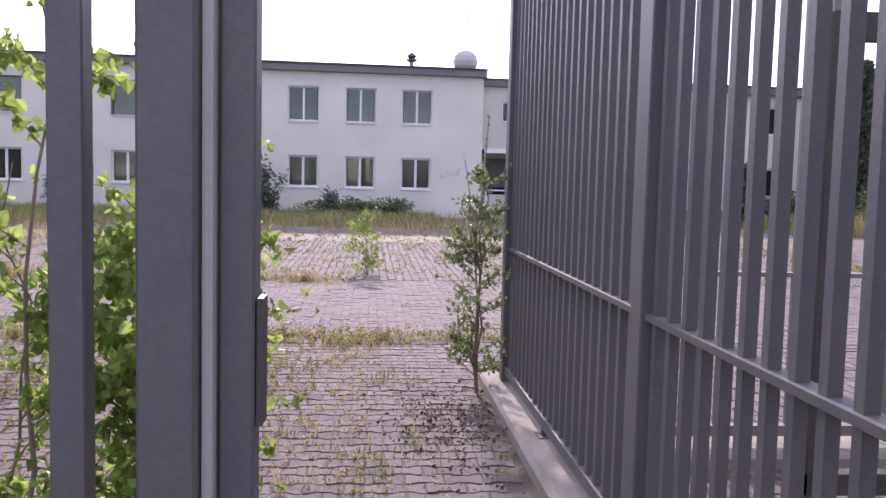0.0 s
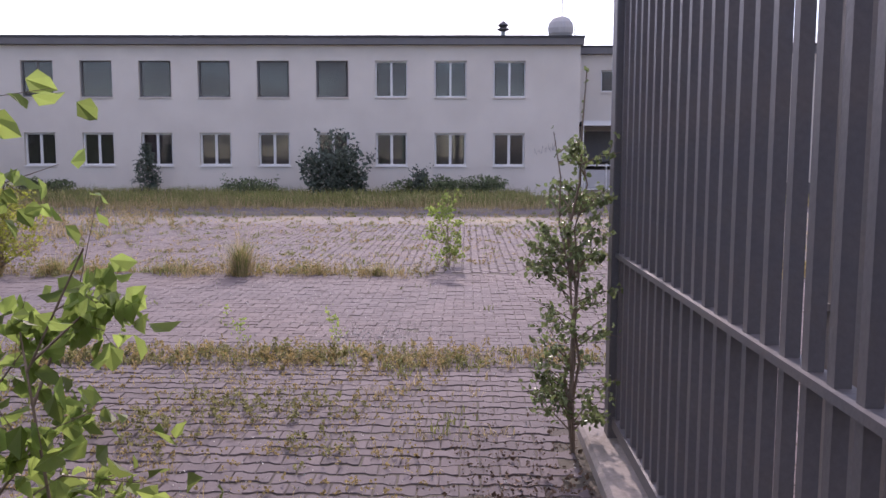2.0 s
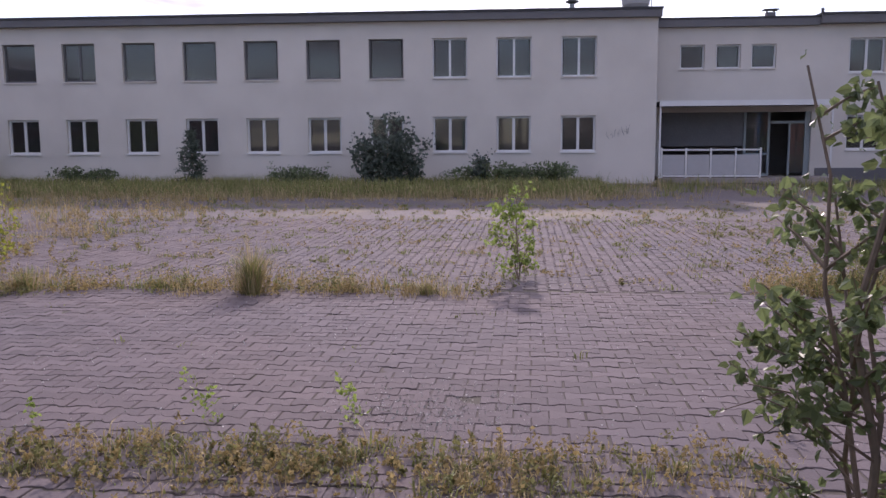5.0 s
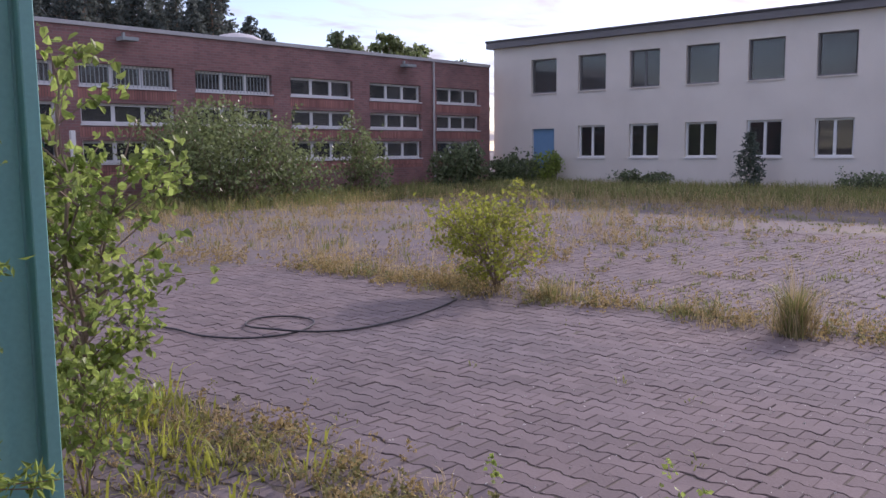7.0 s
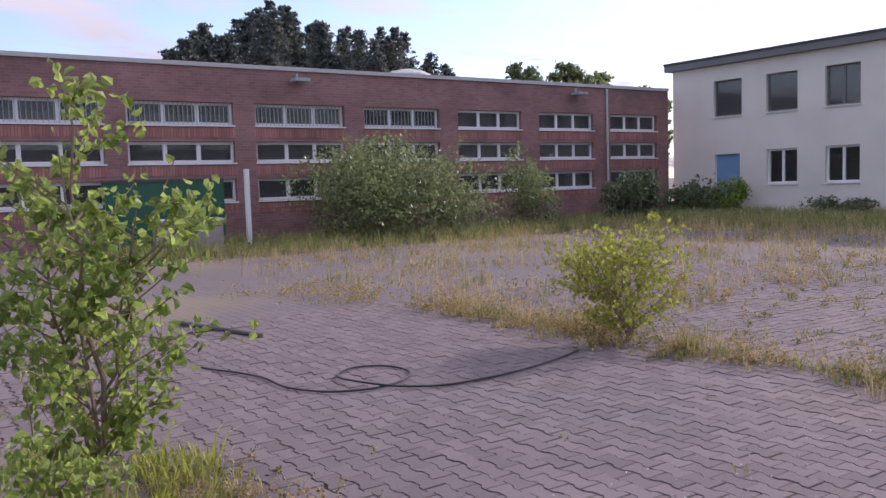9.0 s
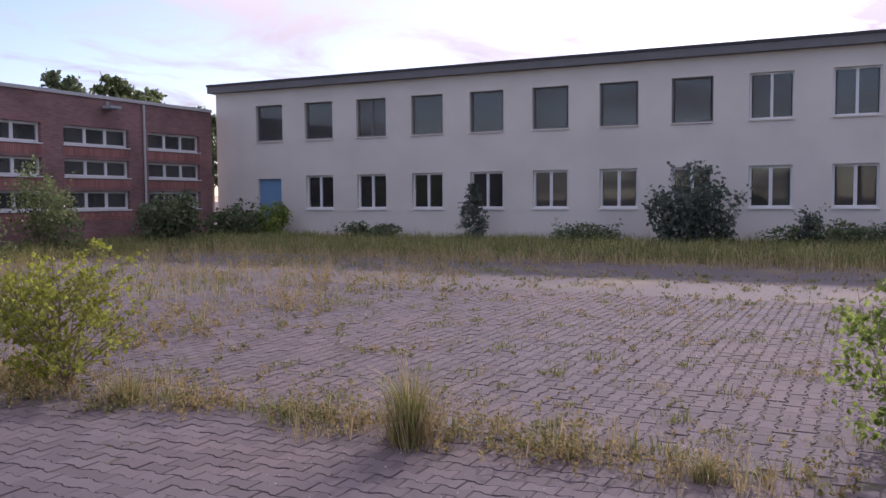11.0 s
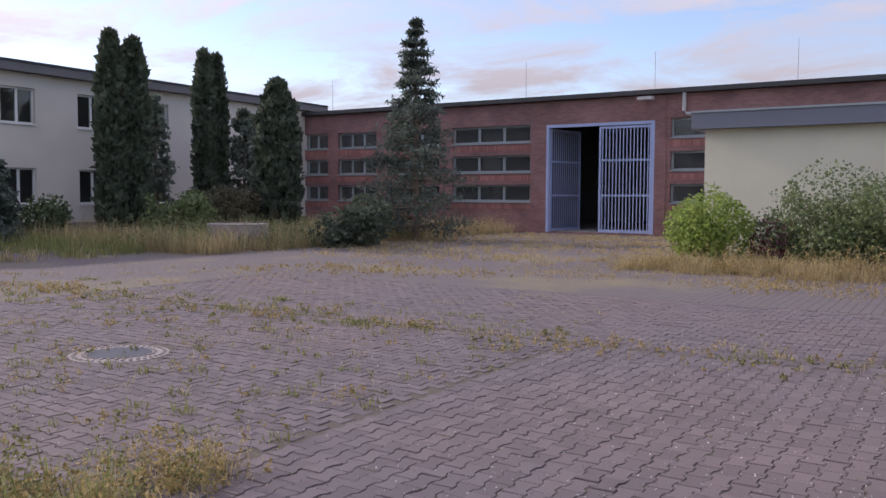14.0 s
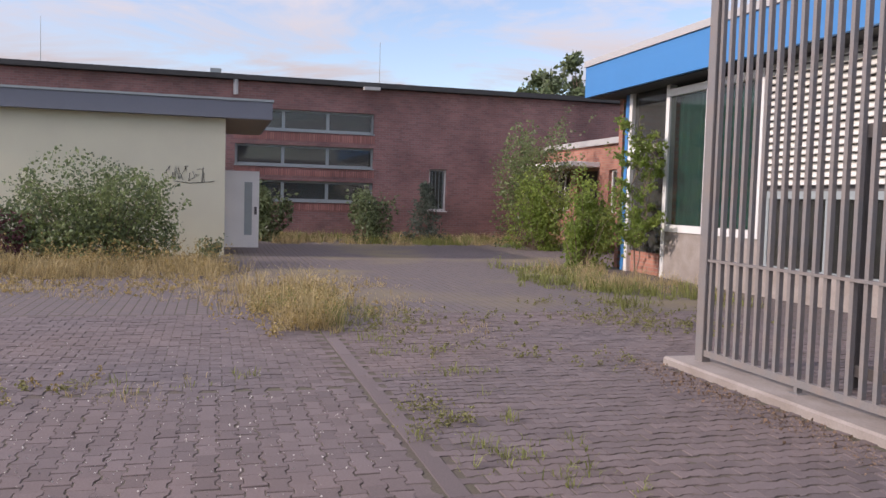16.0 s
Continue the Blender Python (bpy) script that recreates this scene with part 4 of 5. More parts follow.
def sapling(name, x, y, height, spread, n_leaf, leaf, lmat, seed, label, stems=3, limbs=9, trunk=0.02, low=0.15, droop=0.15, category="sapling", group=""):
    rng = np.random.default_rng(seed)
    t = thing(name, pose(x, y, 0), label, category, group)
    bm = bmesh.new()
    twigs = []
    for s in range(stems):
        h = height * (1 if s == 0 else rng.uniform(0.6, 0.95))
        az = rng.uniform(0, 6.28)
        lean = spread * (0.12 if s == 0 else rng.uniform(0.35, 0.8))
        pts = [np.array([math.cos(az) * lean * (k / 7) ** 1.2 + rng.normal() * 0.015 * height * (k > 0), math.sin(az) * lean * (k / 7) ** 1.2 + rng.normal() * 0.015 * height * (k > 0), h * k / 7 - (0.03 if k == 0 else 0)]) for k in range(8)]
        tube(bm, pts, trunk * (1 if s == 0 else 0.65), trunk * 0.2, 6)
        twigs.append((pts[5], pts[7]))
        for b in range(limbs):
            f = rng.uniform(low, 0.95)
            k = min(6, int(f * 7))
            p = pts[k] + (pts[k + 1] - pts[k]) * (f * 7 - k)
            a2 = rng.uniform(0, 6.28)
            ln = spread * (1.05 - 0.75 * abs(f - 0.35)) * rng.uniform(0.45, 1.0)
            q = p + np.array([math.cos(a2) * ln, math.sin(a2) * ln, ln * rng.uniform(0.25, 0.9)])
            m_ = (p + q) / 2 + np.array([0, 0, droop * ln])
            tube(bm, [p, m_, q], trunk * 0.35, trunk * 0.1, 4)
            twigs += [(p + (m_ - p) * 0.3, m_), (m_, q), (m_, q)]
            for _ in range(2):
                e = m_ + (q - m_) * rng.uniform(0, 1) + rng.normal(size=3) * ln * 0.22
                tube(bm, [m_ + (q - m_) * 0.4, e], trunk * 0.14, trunk * 0.07, 3)
                twigs.append((m_ + (q - m_) * 0.4, e))
    part("trunk", bm, M_BARK, t)
    idx = rng.integers(0, len(twigs), n_leaf)
    A = np.array([tw[0] for tw in twigs])[idx]
    Bq = np.array([tw[1] for tw in twigs])[idx]
    c = A + (Bq - A) * rng.uniform(0, 1.05, (n_leaf, 1)) + rng.normal(size=(n_leaf, 3)) * leaf * 0.45
    c[:, 2] = np.maximum(c[:, 2], 0.03)
    leaf_mesh("crown", c, leaf, lmat, t, rng, "round")
    return t


def shrub(name, x, y, rx, ry, h, n, leaf, lmat, seed, label, clumps=14, shape="leaf", dense=0.0, category="shrub", lift=0.0):
    """A bush of uneven clumps of leaves on short stems."""
    rng = np.random.default_rng(seed)
    t = thing(name, pose(x, y, 0), label, category)
    bm = bmesh.new()
    pts = []
    for k in range(clumps):
        a, r = rng.uniform(0, 6.28), math.sqrt(rng.uniform(0, 1)) * 0.72
        z = h * (lift + (1 - lift) * rng.uniform(0.12, 0.8) * (1.1 - 0.55 * r))
        c = np.array([math.cos(a) * r * rx, math.sin(a) * r * ry, z])
        tube(bm, [(c[0] * 0.3, c[1] * 0.3, -0.02), tuple(c * [0.7, 0.7, 0.6]), tuple(c)], 0.018, 0.006, 4)
        m = n // clumps
        d = rng.normal(size=(m, 3)); d /= np.linalg.norm(d, axis=1, keepdims=True)
        rad = rng.uniform(0.55, 1.15, (m, 1)) ** 0.6
        sz = np.array([rx, ry, h]) * [0.36, 0.36, 0.27] * rng.uniform(0.7, 1.25)
        pts.append(c + d * rad * sz)
    # long shoots that stand out of the crown
    for k in range(0 if dense else clumps):
        a, r = rng.uniform(0, 6.28), rng.uniform(0.3, 0.85)
        p0 = np.array([math.cos(a) * r * rx, math.sin(a) * r * ry, h * rng.uniform(0.35, 0.75) * (1.1 - 0.4 * r)])
        ln = h * rng.uniform(0.18, 0.38)
        p1 = p0 + np.array([math.cos(a) * ln * 0.6, math.sin(a) * ln * 0.6, ln * rng.uniform(0.5, 1.0)])
        tube(bm, [(p0[0] * 0.3, p0[1] * 0.3, -0.02), p0, p1], 0.01, 0.003, 3)
        m = max(6, n // (clumps * 9))
        pts.append(p0 + (p1 - p0) * rng.uniform(0, 1.03, (m, 1)) + rng.normal(size=(m, 3)) * leaf * 0.7)
    if dense:
        m = int(n * dense)
        d = rng.normal(size=(m, 3)); d /= np.linalg.norm(d, axis=1, keepdims=True)
        pts.append(np.array([0, 0, h * 0.48]) + d * np.array([rx, ry, h * 0.5]) * rng.uniform(0.86, 1.03, (m, 1)))
    c = np.concatenate(pts)
    c[:, 2] = np.maximum(c[:, 2], 0.03)
    part("stem", bm, M_BARK, t)
    leaf_mesh("crown", c, leaf, lmat, t, rng, shape)
    return t


def cypress(x, y, r, h, n, seed, label, tips=1):
    rng = np.random.default_rng(seed)
    t = thing("cypress_tree", pose(x, y, 0), label, "tree", "columnar cypresses")
    bm = bmesh.new()
    tube(bm, [(0, 0, -0.05), (0, 0, h * 0.8)], r * 0.18, 0.02, 6)
    part("trunk", bm, M_BARK, t)
    f = rng.uniform(0, 1, n) ** 0.9
    prof = np.where(f < 0.12, 0.75 + 2 * f, np.where(f < 0.7, 1.0, np.sqrt(np.clip((1 - f) / 0.3, 0, 1))))
    a = rng.uniform(0, 6.28, n)
    lump = 1 + 0.1 * np.sin(a * 5 + f * 19) + 0.08 * np.sin(a * 3 - f * 33)
    rad = r * prof * lump * rng.uniform(0.75, 1.05, n)
    c = np.stack([np.cos(a) * rad, np.sin(a) * rad, 0.1 + f * (h - 0.1)], 1)
    leaf_mesh("crown", c, 0.26, M_CYP, t, rng, "leaf", up=-1.2)
    return t


def conifer(name, x, y, r, h, n, seed, lmat, label, base=0.06, z0=0.0, leaf=0.28, gaps=0.5, taper=0.8):
    """Tiers of drooping boughs round a straight stem."""
    rng = np.random.default_rng(seed)
    t = thing(name, pose(x, y, z0), label, "tree")
    bm = bmesh.new()
    tube(bm, [(0, 0, -0.05), (0.03 * h * 0.2, 0, h * 0.5), (0, 0, h * 0.99)], 0.016 * h + 0.02 if h > 4 else 0.005 * h + 0.003, 0.015 if h > 4 else 0.003, 6)
    pts = []
    tiers = int(10 + h * 1.6)
    per = max(3, n // (tiers * 7))
    for k in range(tiers):
        f = base + (1 - base) * k / tiers
        for b in range(7):
            a = rng.uniform(0, 6.28)
            ln = r * ((1 - f) ** taper + 0.05) * rng.uniform(0.6, 1.1)
            p = np.array([0, 0, h * f])
            q = p + [math.cos(a) * ln, math.sin(a) * ln, -ln * 0.12 + rng.uniform(-0.1, 0.25) * ln]
            tube(bm, [p, q], (0.012 if h > 4 else 0.002) + 0.004 * h * (1 - f) * (1 if h > 4 else 0.4), 0.004 if h > 4 else 0.0015, 3)
            w = rng.uniform(0.1, 1.0, (per, 1)) ** 0.7
            pts.append(p + (q - p) * w + rng.normal(size=(per, 3)) * np.array([0.16, 0.16, 0.07]) * ln * gaps + [0, 0, 0.02])
    part("trunk", bm, M_BARK, t)
    leaf_mesh("crown", np.concatenate(pts), leaf, lmat, t, rng, "needle" if leaf < 0.2 else "leaf", up=0.2)
    return t


def broadleaf(x, y, r, h, n, seed, lmat, label, leaf=0.4, trunk_h=0.35):
    rng = np.random.default_rng(seed)
    t = thing("broadleaf_tree", pose(x, y, 0), label, "tree")
    bm = bmesh.new()
    tube(bm, [(0, 0, -0.1), (0.1, 0, h * 0.5), (0, 0.1, h * 0.85)], 0.02 * h, 0.03, 7)
    pts = []
    for k in range(22):
        a, f = rng.uniform(0, 6.28), rng.uniform(trunk_h, 0.97)
        ln = r * math.sqrt(max(0.05, 1 - ((f - 0.6) / 0.45) ** 2)) * rng.uniform(0.35, 0.95)
        c = np.array([math.cos(a) * ln, math.sin(a) * ln, h * f])
        tube(bm, [(0, 0, h * f * 0.7), tuple(c)], 0.006 * h, 0.01, 4)
        d = rng.normal(size=(n // 22, 3)); d /= np.linalg.norm(d, axis=1, keepdims=True)
        pts.append(c + d * rng.uniform(0.3, 1.1, (n // 22, 1)) * r * rng.uniform(0.22, 0.42) * [1, 1, 0.75])
    part("trunk", bm, M_BARK, t)
    leaf_mesh("crown", np.concatenate(pts), leaf, lmat, t, rng)
    return t


def blades(name, places, heights, lean, material, seed, label, per=8, spread=0.05, width=0.006, parent=None, thing_=True, seeds=0.0):
    """Tufts of narrow bent blades: one mesh."""
    rng = np.random.default_rng(seed)
    p = np.repeat(np.asarray(places, float), per, 0)
    hh = np.repeat(np.asarray(heights, float), per) * rng.uniform(0.45, 1.15, len(p))
    n = len(p)
    a = rng.uniform(0, 6.28, n)
    r = np.abs(rng.normal(size=n)) * spread
    base = np.stack([p[:, 0] + np.cos(a) * r, p[:, 1] + np.sin(a) * r, np.full(n, -0.012)], 1)
    a2 = a + rng.normal(size=n) * 0.7
    out = np.stack([np.cos(a2), np.sin(a2), np.zeros(n)], 1)
    side = np.stack([-np.sin(a2), np.cos(a2), np.zeros(n)], 1) * (width * rng.uniform(0.6, 1.4, n))[:, None]
    ln = lean * rng.uniform(0.2, 1.3, n)
    mid = base + out * (hh * ln * 0.35)[:, None] + np.stack([0 * hh, 0 * hh, hh * 0.6], 1)
    tip = base + out * (hh * ln)[:, None] + np.stack([0 * hh, 0 * hh, hh * (1 - 0.35 * ln)], 1)
    v = np.stack([base - side, base + side, mid + side * 0.8, mid - side * 0.8, tip], 1).reshape(-1, 3)
    i = (np.arange(n) * 5)[:, None]
    f = np.concatenate([i + [0, 1, 2], i + [0, 2, 3], i + [3, 2, 4]], 1).reshape(-1, 3)
    me = bpy.data.meshes.new(name)
    me.from_pydata(v.tolist(), [], f.tolist())
    me.materials.append(material)
    ob = new(name, me)
    ob.parent = parent
    if parent is None:
        tagged(ob, label, "grass", kind="stuff")
    elif label:
        ob["label"] = label
    return ob


# saplings and bushes in the yard
sapling("birch_sapling", 0.79, 5.92, 1.98, 0.345, 2400, 0.03, M_BIRCHGREY, 11, "young grey-green birch sapling growing beside the kerb end", 4, 17, 0.014, low=0.05, droop=0.05, group="birch saplings")
sapling("birch_sapling", -0.62, 2.75, 1.62, 0.5, 3600, 0.044, M_LEAF, 12, "young leafy birch sapling beside the entrance", 9, 13, 0.008, low=0.05, group="birch saplings")
sapling("birch_sapling", -1.0, 2.6, 2.1, 0.34, 1500, 0.045, M_LEAF, 17, "tall thin birch sapling beside the entrance", 3, 12, 0.012, low=0.03, group="birch saplings")
conifer("young_larch", -2.93, 6.2, 0.4, 2.9, 5200, 18, M_LEAF, "young pale green larch against the green fence", leaf=0.048, gaps=0.5)
sapling("birch_sapling", -4.85, 7.45, 2.2, 0.72, 2500, 0.058, M_LEAF, 13, "bushy young birch sapling beside the green fence", 5, 15, 0.02, low=0.08, droop=0.05, group="birch saplings")
sapling("birch_sapling", -3.9, 7.05, 0.85, 0.34, 420, 0.045, M_LEAF, 14, "small birch seedling at the foot of the fence", 3, 7, 0.008, group="birch saplings")
sapling("willow_bush", -5.93, 12.5, 1.12, 0.8, 3000, 0.042, M_LEAFY, 15, "yellow-green willow bush growing out of the paving", 11, 11, 0.012, low=0.05, droop=0.03, category="bush")
sapling("sapling_in_paving", -0.02, 13.45, 1.12, 0.34, 900, 0.042, M_LEAF, 16, "small bright green sapling growing out of the paving", 4, 10, 0.009, low=0.02, droop=0.03)

# along the buildings
shrub("elder_bush", -21.8, 19.5, 2.7, 3.2, 3.3, 13000, 0.11, M_BIRCHGREY, 21, "large grey-green bush in front of the brick hall", 38)
shrub("elder_bush", -22.0, 24.8, 1.3, 1.2, 2.9, 2600, 0.11, M_BIRCHGREY, 22, "slender grey-green bush in front of the brick hall", 12)
shrub("elder_bush", -21.5, 29.5, 1.3, 1.0, 2.2, 2600, 0.15, M_LEAFD, 23, "grey-green bush in front of the brick hall", 12)
shrub("elder_bush", -22.2, 33.6, 1.6, 1.0, 1.7, 2600, 0.15, M_LEAFD, 24, "low bush in the corner of the halls", 12)
shrub("elder_bush", -20.9, 34.2, 0.9, 0.7, 1.6, 1600, 0.13, M_LEAF, 25, "pale green bush in front of the blue door", 10)
conifer("young_pine", -12.3, 34.3, 0.75, 2.1, 1800, 26, M_NEEDLE, "small dark pine in front of the office wall", leaf=0.16)
shrub("pine_bush", -5.0, 34.0, 1.6, 1.0, 2.4, 3600, 0.15, M_NEEDLE, 27, "dark spreading pine bush below the office windows", 14)
shrub("pine_bush", -1.8, 34.4, 0.6, 0.5, 1.5, 900, 0.13, M_NEEDLE, 28, "small dark bush below the office windows", 8)
conifer("young_pine", 16.25, 35.0, 1.0, 2.7, 2600, 29, M_NEEDLE, "young dense pine in front of the office wing", leaf=0.2)
for _x, _w, _h, _sd in ((-16.5, 1.4, 0.8, 70), (-8.2, 1.5, 0.9, 71), (-1.4, 1.6, 1.0, 72), (0.9, 1.5, 0.85, 73)):
    shrub("bramble_bush", _x, 34.2, _w, 0.8, _h, 1800, 0.1, M_LEAFD, _sd, "low dark bramble at the foot of the office wall", 12)
shrub("elder_bush", 17.9, 35.2, 1.0, 0.8, 1.9, 1800, 0.13, M_LEAFD, 74, "grey-green bush beside the cypresses", 10)
cypress(19.7, 34.0, 0.45, 6.95, 5200, 31, "tall dark columnar cypress")
cypress(20.6, 34.0, 0.5, 6.85, 5200, 32, "tall dark columnar cypress")
cypress(24.25, 34.5, 0.38, 7.0, 4200, 33, "tall dark columnar cypress")
cypress(24.95, 34.6, 0.38, 6.95, 4200, 34, "tall dark columnar cypress")
cypress(24.6, 31.0, 0.75, 5.7, 5200, 35, "stout dark columnar cypress with a rough top")
conifer("grey_pine", 22.6, 35.4, 1.2, 5.5, 2000, 36, M_PALEPINE, "loose grey-green pine between the cypresses", leaf=0.22)
conifer("grey_pine", 26.4, 34.6, 1.5, 5.2, 2600, 37, M_PALEPINE, "loose grey-green pine between the cypresses", leaf=0.22)
conifer("spruce_tree", 26.3, 26.0, 2.7, 7.95, 13000, 38, M_NEEDLE, "tall blue-green spruce in front of the brick hall", leaf=0.19, taper=1.1, gaps=0.8)
shrub("juniper_bush", 22.3, 25.5, 1.6, 1.2, 1.7, 4200, 0.14, M_CYP, 39, "dark rounded juniper bush at the edge of the paving", 14)
shrub("hedge_bush", 19.9, 31.0, 1.2, 1.2, 1.9, 3600, 0.13, M_BIRCHGREY, 40, "grey-green bush in the planting bed", 12)
shrub("copper_hedge", 22.2, 31.0, 2.0, 1.2, 2.1, 4600, 0.13, M_HEDGE, 41, "low brownish hedge in the planting bed", 14)
shrub("round_box_bush", 21.2, 14.3, 1.05, 1.0, 1.7, 5600, 0.085, M_LEAF, 42, "rounded green bush beside the kiosk", 22, dense=0.4)
shrub("rose_bush", 21.9, 11.7, 1.3, 2.0, 2.2, 9500, 0.08, M_LEAFD, 43, "straggling rose bush in front of the kiosk", 22)
shrub("rose_bush", 21.6, 11.2, 1.2, 1.9, 2.3, 6500, 0.08, M_BIRCHGREY, 44, "pale grey-green straggling bush in front of the kiosk", 14)
shrub("faded_rose", 21.2, 12.9, 0.5, 0.6, 1.3, 800, 0.08, M_PURPLE, 45, "faded dusky red rose bush in front of the kiosk", 9)
shrub("low_bush", 23.7, 9.0, 0.4, 0.4, 0.5, 700, 0.07, M_LEAFD, 46, "small dark bush at the kiosk corner", 6)
shrub("hazel_bush", 31.4, 4.0, 0.9, 0.9, 2.1, 2200, 0.13, M_LEAFD, 47, "green bush at the foot of the brick hall", 10)
shrub("hazel_bush", 31.8, 7.2, 0.8, 0.8, 2.0, 2200, 0.13, M_LEAFD, 48, "dark green bush beside the open kiosk door", 10)
conifer("young_pine", 32.6, 1.6, 0.9, 2.2, 1600, 49, M_NEEDLE, "small pine at the foot of the brick hall", leaf=0.18)
shrub("birch_bush", 30.0, -1.6, 1.5, 1.5, 4.9, 5500, 0.11, M_BIRCHGREY, 50, "tall loose birch bush in front of the link building", 26)
shrub("birch_bush", 28.6, -1.2, 1.1, 1.0, 2.9, 3800, 0.11, M_LEAF, 51, "bright green birch bush in front of the link building", 16)
shrub("birch_bush", 27.5, -3.0, 0.8, 0.8, 1.9, 1800, 0.11, M_LEAF, 52, "low green bush in front of the link building", 10)
shrub("birch_bush", 21.4, 0.5, 0.85, 0.8, 2.6, 3600, 0.09, M_LEAF, 53, "bright green birch bush at the pavilion corner", 16)
sapling("birch_sapling", 19.2, 0.25, 3.4, 0.8, 2600, 0.08, M_LEAF, 54, "slender birch in front of the pavilion glazing", 3, 16, 0.02, group="birch saplings")

# woods beyond the halls
_rng = random.Random(8)


def wood_top(y):
    """Height of the wood's outline along the line x = -48."""
    return float(np.interp(y, (19, 20.5, 23, 25, 27.4, 29, 32, 36, 38.5, 41), (6.5, 9.0, 11.0, 11.4, 13.1, 11.8, 11.6, 11.8, 10.4, 8.8)))


for k in range(58):
    y0, far = 20.0 + 20.4 * k / 57, _rng.uniform(1.0, 1.22)
    tall = 1.5 + (wood_top(y0) * _rng.choice((0.86, 0.95, 1.0, 1.02)) - 1.5) * far
    conifer("far_spruce", -48 * far, 5 + (y0 - 5) * far, _rng.uniform(3.2, 4.6), tall, 3000, 60 + k, M_FARNEEDLE, "dark spruce standing behind the brick hall", leaf=0.23, gaps=0.85, taper=0.9, base=0.3)
for k in range(9):
    broadleaf(-48 - _rng.uniform(0, 3), 48.5 + k * 1.15, 1.9, _rng.uniform(9.2, 10.8), 2200, 80 + k, M_BIRCHGREY if k % 2 else M_LEAFD, "distant broadleaf tree behind the halls", 0.36)
for k in range(3):
    broadleaf(-48 - _rng.uniform(0, 3), 61.2 + k * 1.3, 1.4, _rng.uniform(9.0, 9.8), 1300, 110 + k, M_LEAFD, "distant broadleaf tree behind the halls", 0.36)
for k in range(5):
    broadleaf(64 + _rng.uniform(0, 4), -15.6 - k * 1.7, 2.6, (10.9, 12.3, 13.3, 13.0, 12.0)[k], 3000, 90 + k, M_LEAFD, "distant broadleaf tree behind the brick hall", 0.42)

# ---- grass and weeds ----
R = np.random.default_rng(77)


def scatter(n, x0, x1, y0, y1, jit=0.0):
    return np.stack([R.uniform(x0, x1, n), R.uniform(y0, y1, n)], 1)


def clumped(n, k, x0, x1, y0, y1, s):
    c = scatter(k, x0, x1, y0, y1)
    return c[R.integers(0, k, n)] + R.normal(size=(n, 2)) * s


def outside(p, boxes):
    keep = np.ones(len(p), bool)
    for x0, x1, y0, y1 in boxes:
        keep &= ~((p[:, 0] > x0) & (p[:, 0] < x1) & (p[:, 1] > y0) & (p[:, 1] < y1))
    return p[keep]


HOUSES = [(-60, -24.4, -10, 60), (-25, 40, 35.3, 60), (34.3, 60, -30, 60), (24, 30, 8.5, 15.6), (-5, 22.3, -9, 0), (22, 35, -11, -3.6)]


def grass(name, p, h0, h1, m, seed, label, per=7, spread=0.05, lean=0.5, width=0.006):
    p = outside(p, HOUSES)
    return blades(name, p, h0 + (h1 - h0) * R.uniform(0, 1, len(p)) ** 1.8, lean * 1.7, m, seed, label, int(per * 1.5), spread * 1.3, width * 0.5)


# band along the paving edge near the gate
grass("edge_grass", clumped(320, 60, -5.0, 1.2, 7.72, 8.1, 0.1), 0.03, 0.13, M_DRY, 1, "dry straw-coloured grass along the paving edge")
grass("edge_weeds", clumped(180, 35, -5.0, 1.2, 7.7, 8.1, 0.1), 0.03, 0.12, M_GRASS, 2, "green weeds along the paving edge", width=0.009)
grass("joint_weeds", clumped(260, 60, -4.5, 0.3, 3.4, 7.6, 0.15), 0.03, 0.13, M_GRASS, 3, "green weeds growing in the paving joints", width=0.008)
grass("joint_grass", clumped(200, 60, -4.5, 0.5, 3.4, 7.6, 0.2), 0.03, 0.12, M_DRY, 4, "dry grass growing in the paving joints")
# second line across the yard
grass("row_grass", clumped(280, 50, -9.5, -0.3, 12.35, 12.85, 0.12), 0.06, 0.3, M_DRY, 5, "dry grass in a row across the yard")
grass("row_weeds", clumped(120, 30, -9.5, -0.3, 12.3, 12.85, 0.12), 0.05, 0.25, M_GRASS, 6, "weeds in a row across the yard", width=0.009)
# patch of weeds
grass("patch_grass", clumped(170, 34, 2.4, 4.9, 12.5, 13.2, 0.15), 0.03, 0.24, M_DRY, 7, "dry weed patch on the paving")
grass("patch_weeds", clumped(80, 12, 3.1, 4.0, 12.5, 13.1, 0.16), 0.06, 0.36, M_GRASS, 8, "yellow-green weed patch on the paving", width=0.009)
# sprinkling over the middle of the yard
grass("yard_weeds", clumped(1900, 900, -9, 11, 12.8, 25, 0.05), 0.03, 0.12, M_GRASS, 9, "small weeds in the paving joints", per=6, width=0.009)
grass("yard_grass", clumped(1500, 600, -10, 14, 12.8, 26, 0.09), 0.015, 0.1, M_DRY, 10, "small dry grass in the paving joints", per=6)
grass("yard_seedlings", scatter(160, -6, 12, 8.5, 22), 0.02, 0.09, M_GRASS, 11, "single seedlings in the paving", per=5, width=0.01)
# stalky weeds towards the west hall
grass("stalky_weeds", clumped(1000, 220, -21, -7, 12.5, 27, 0.35), 0.12, 0.5, M_DRY, 12, "stalky dry weeds on the western paving", per=6, lean=0.25)
grass("western_weeds", clumped(650, 160, -22, -7, 12.5, 29, 0.35), 0.08, 0.32, M_GRASS, 13, "green weeds on the western paving", per=6, width=0.01)
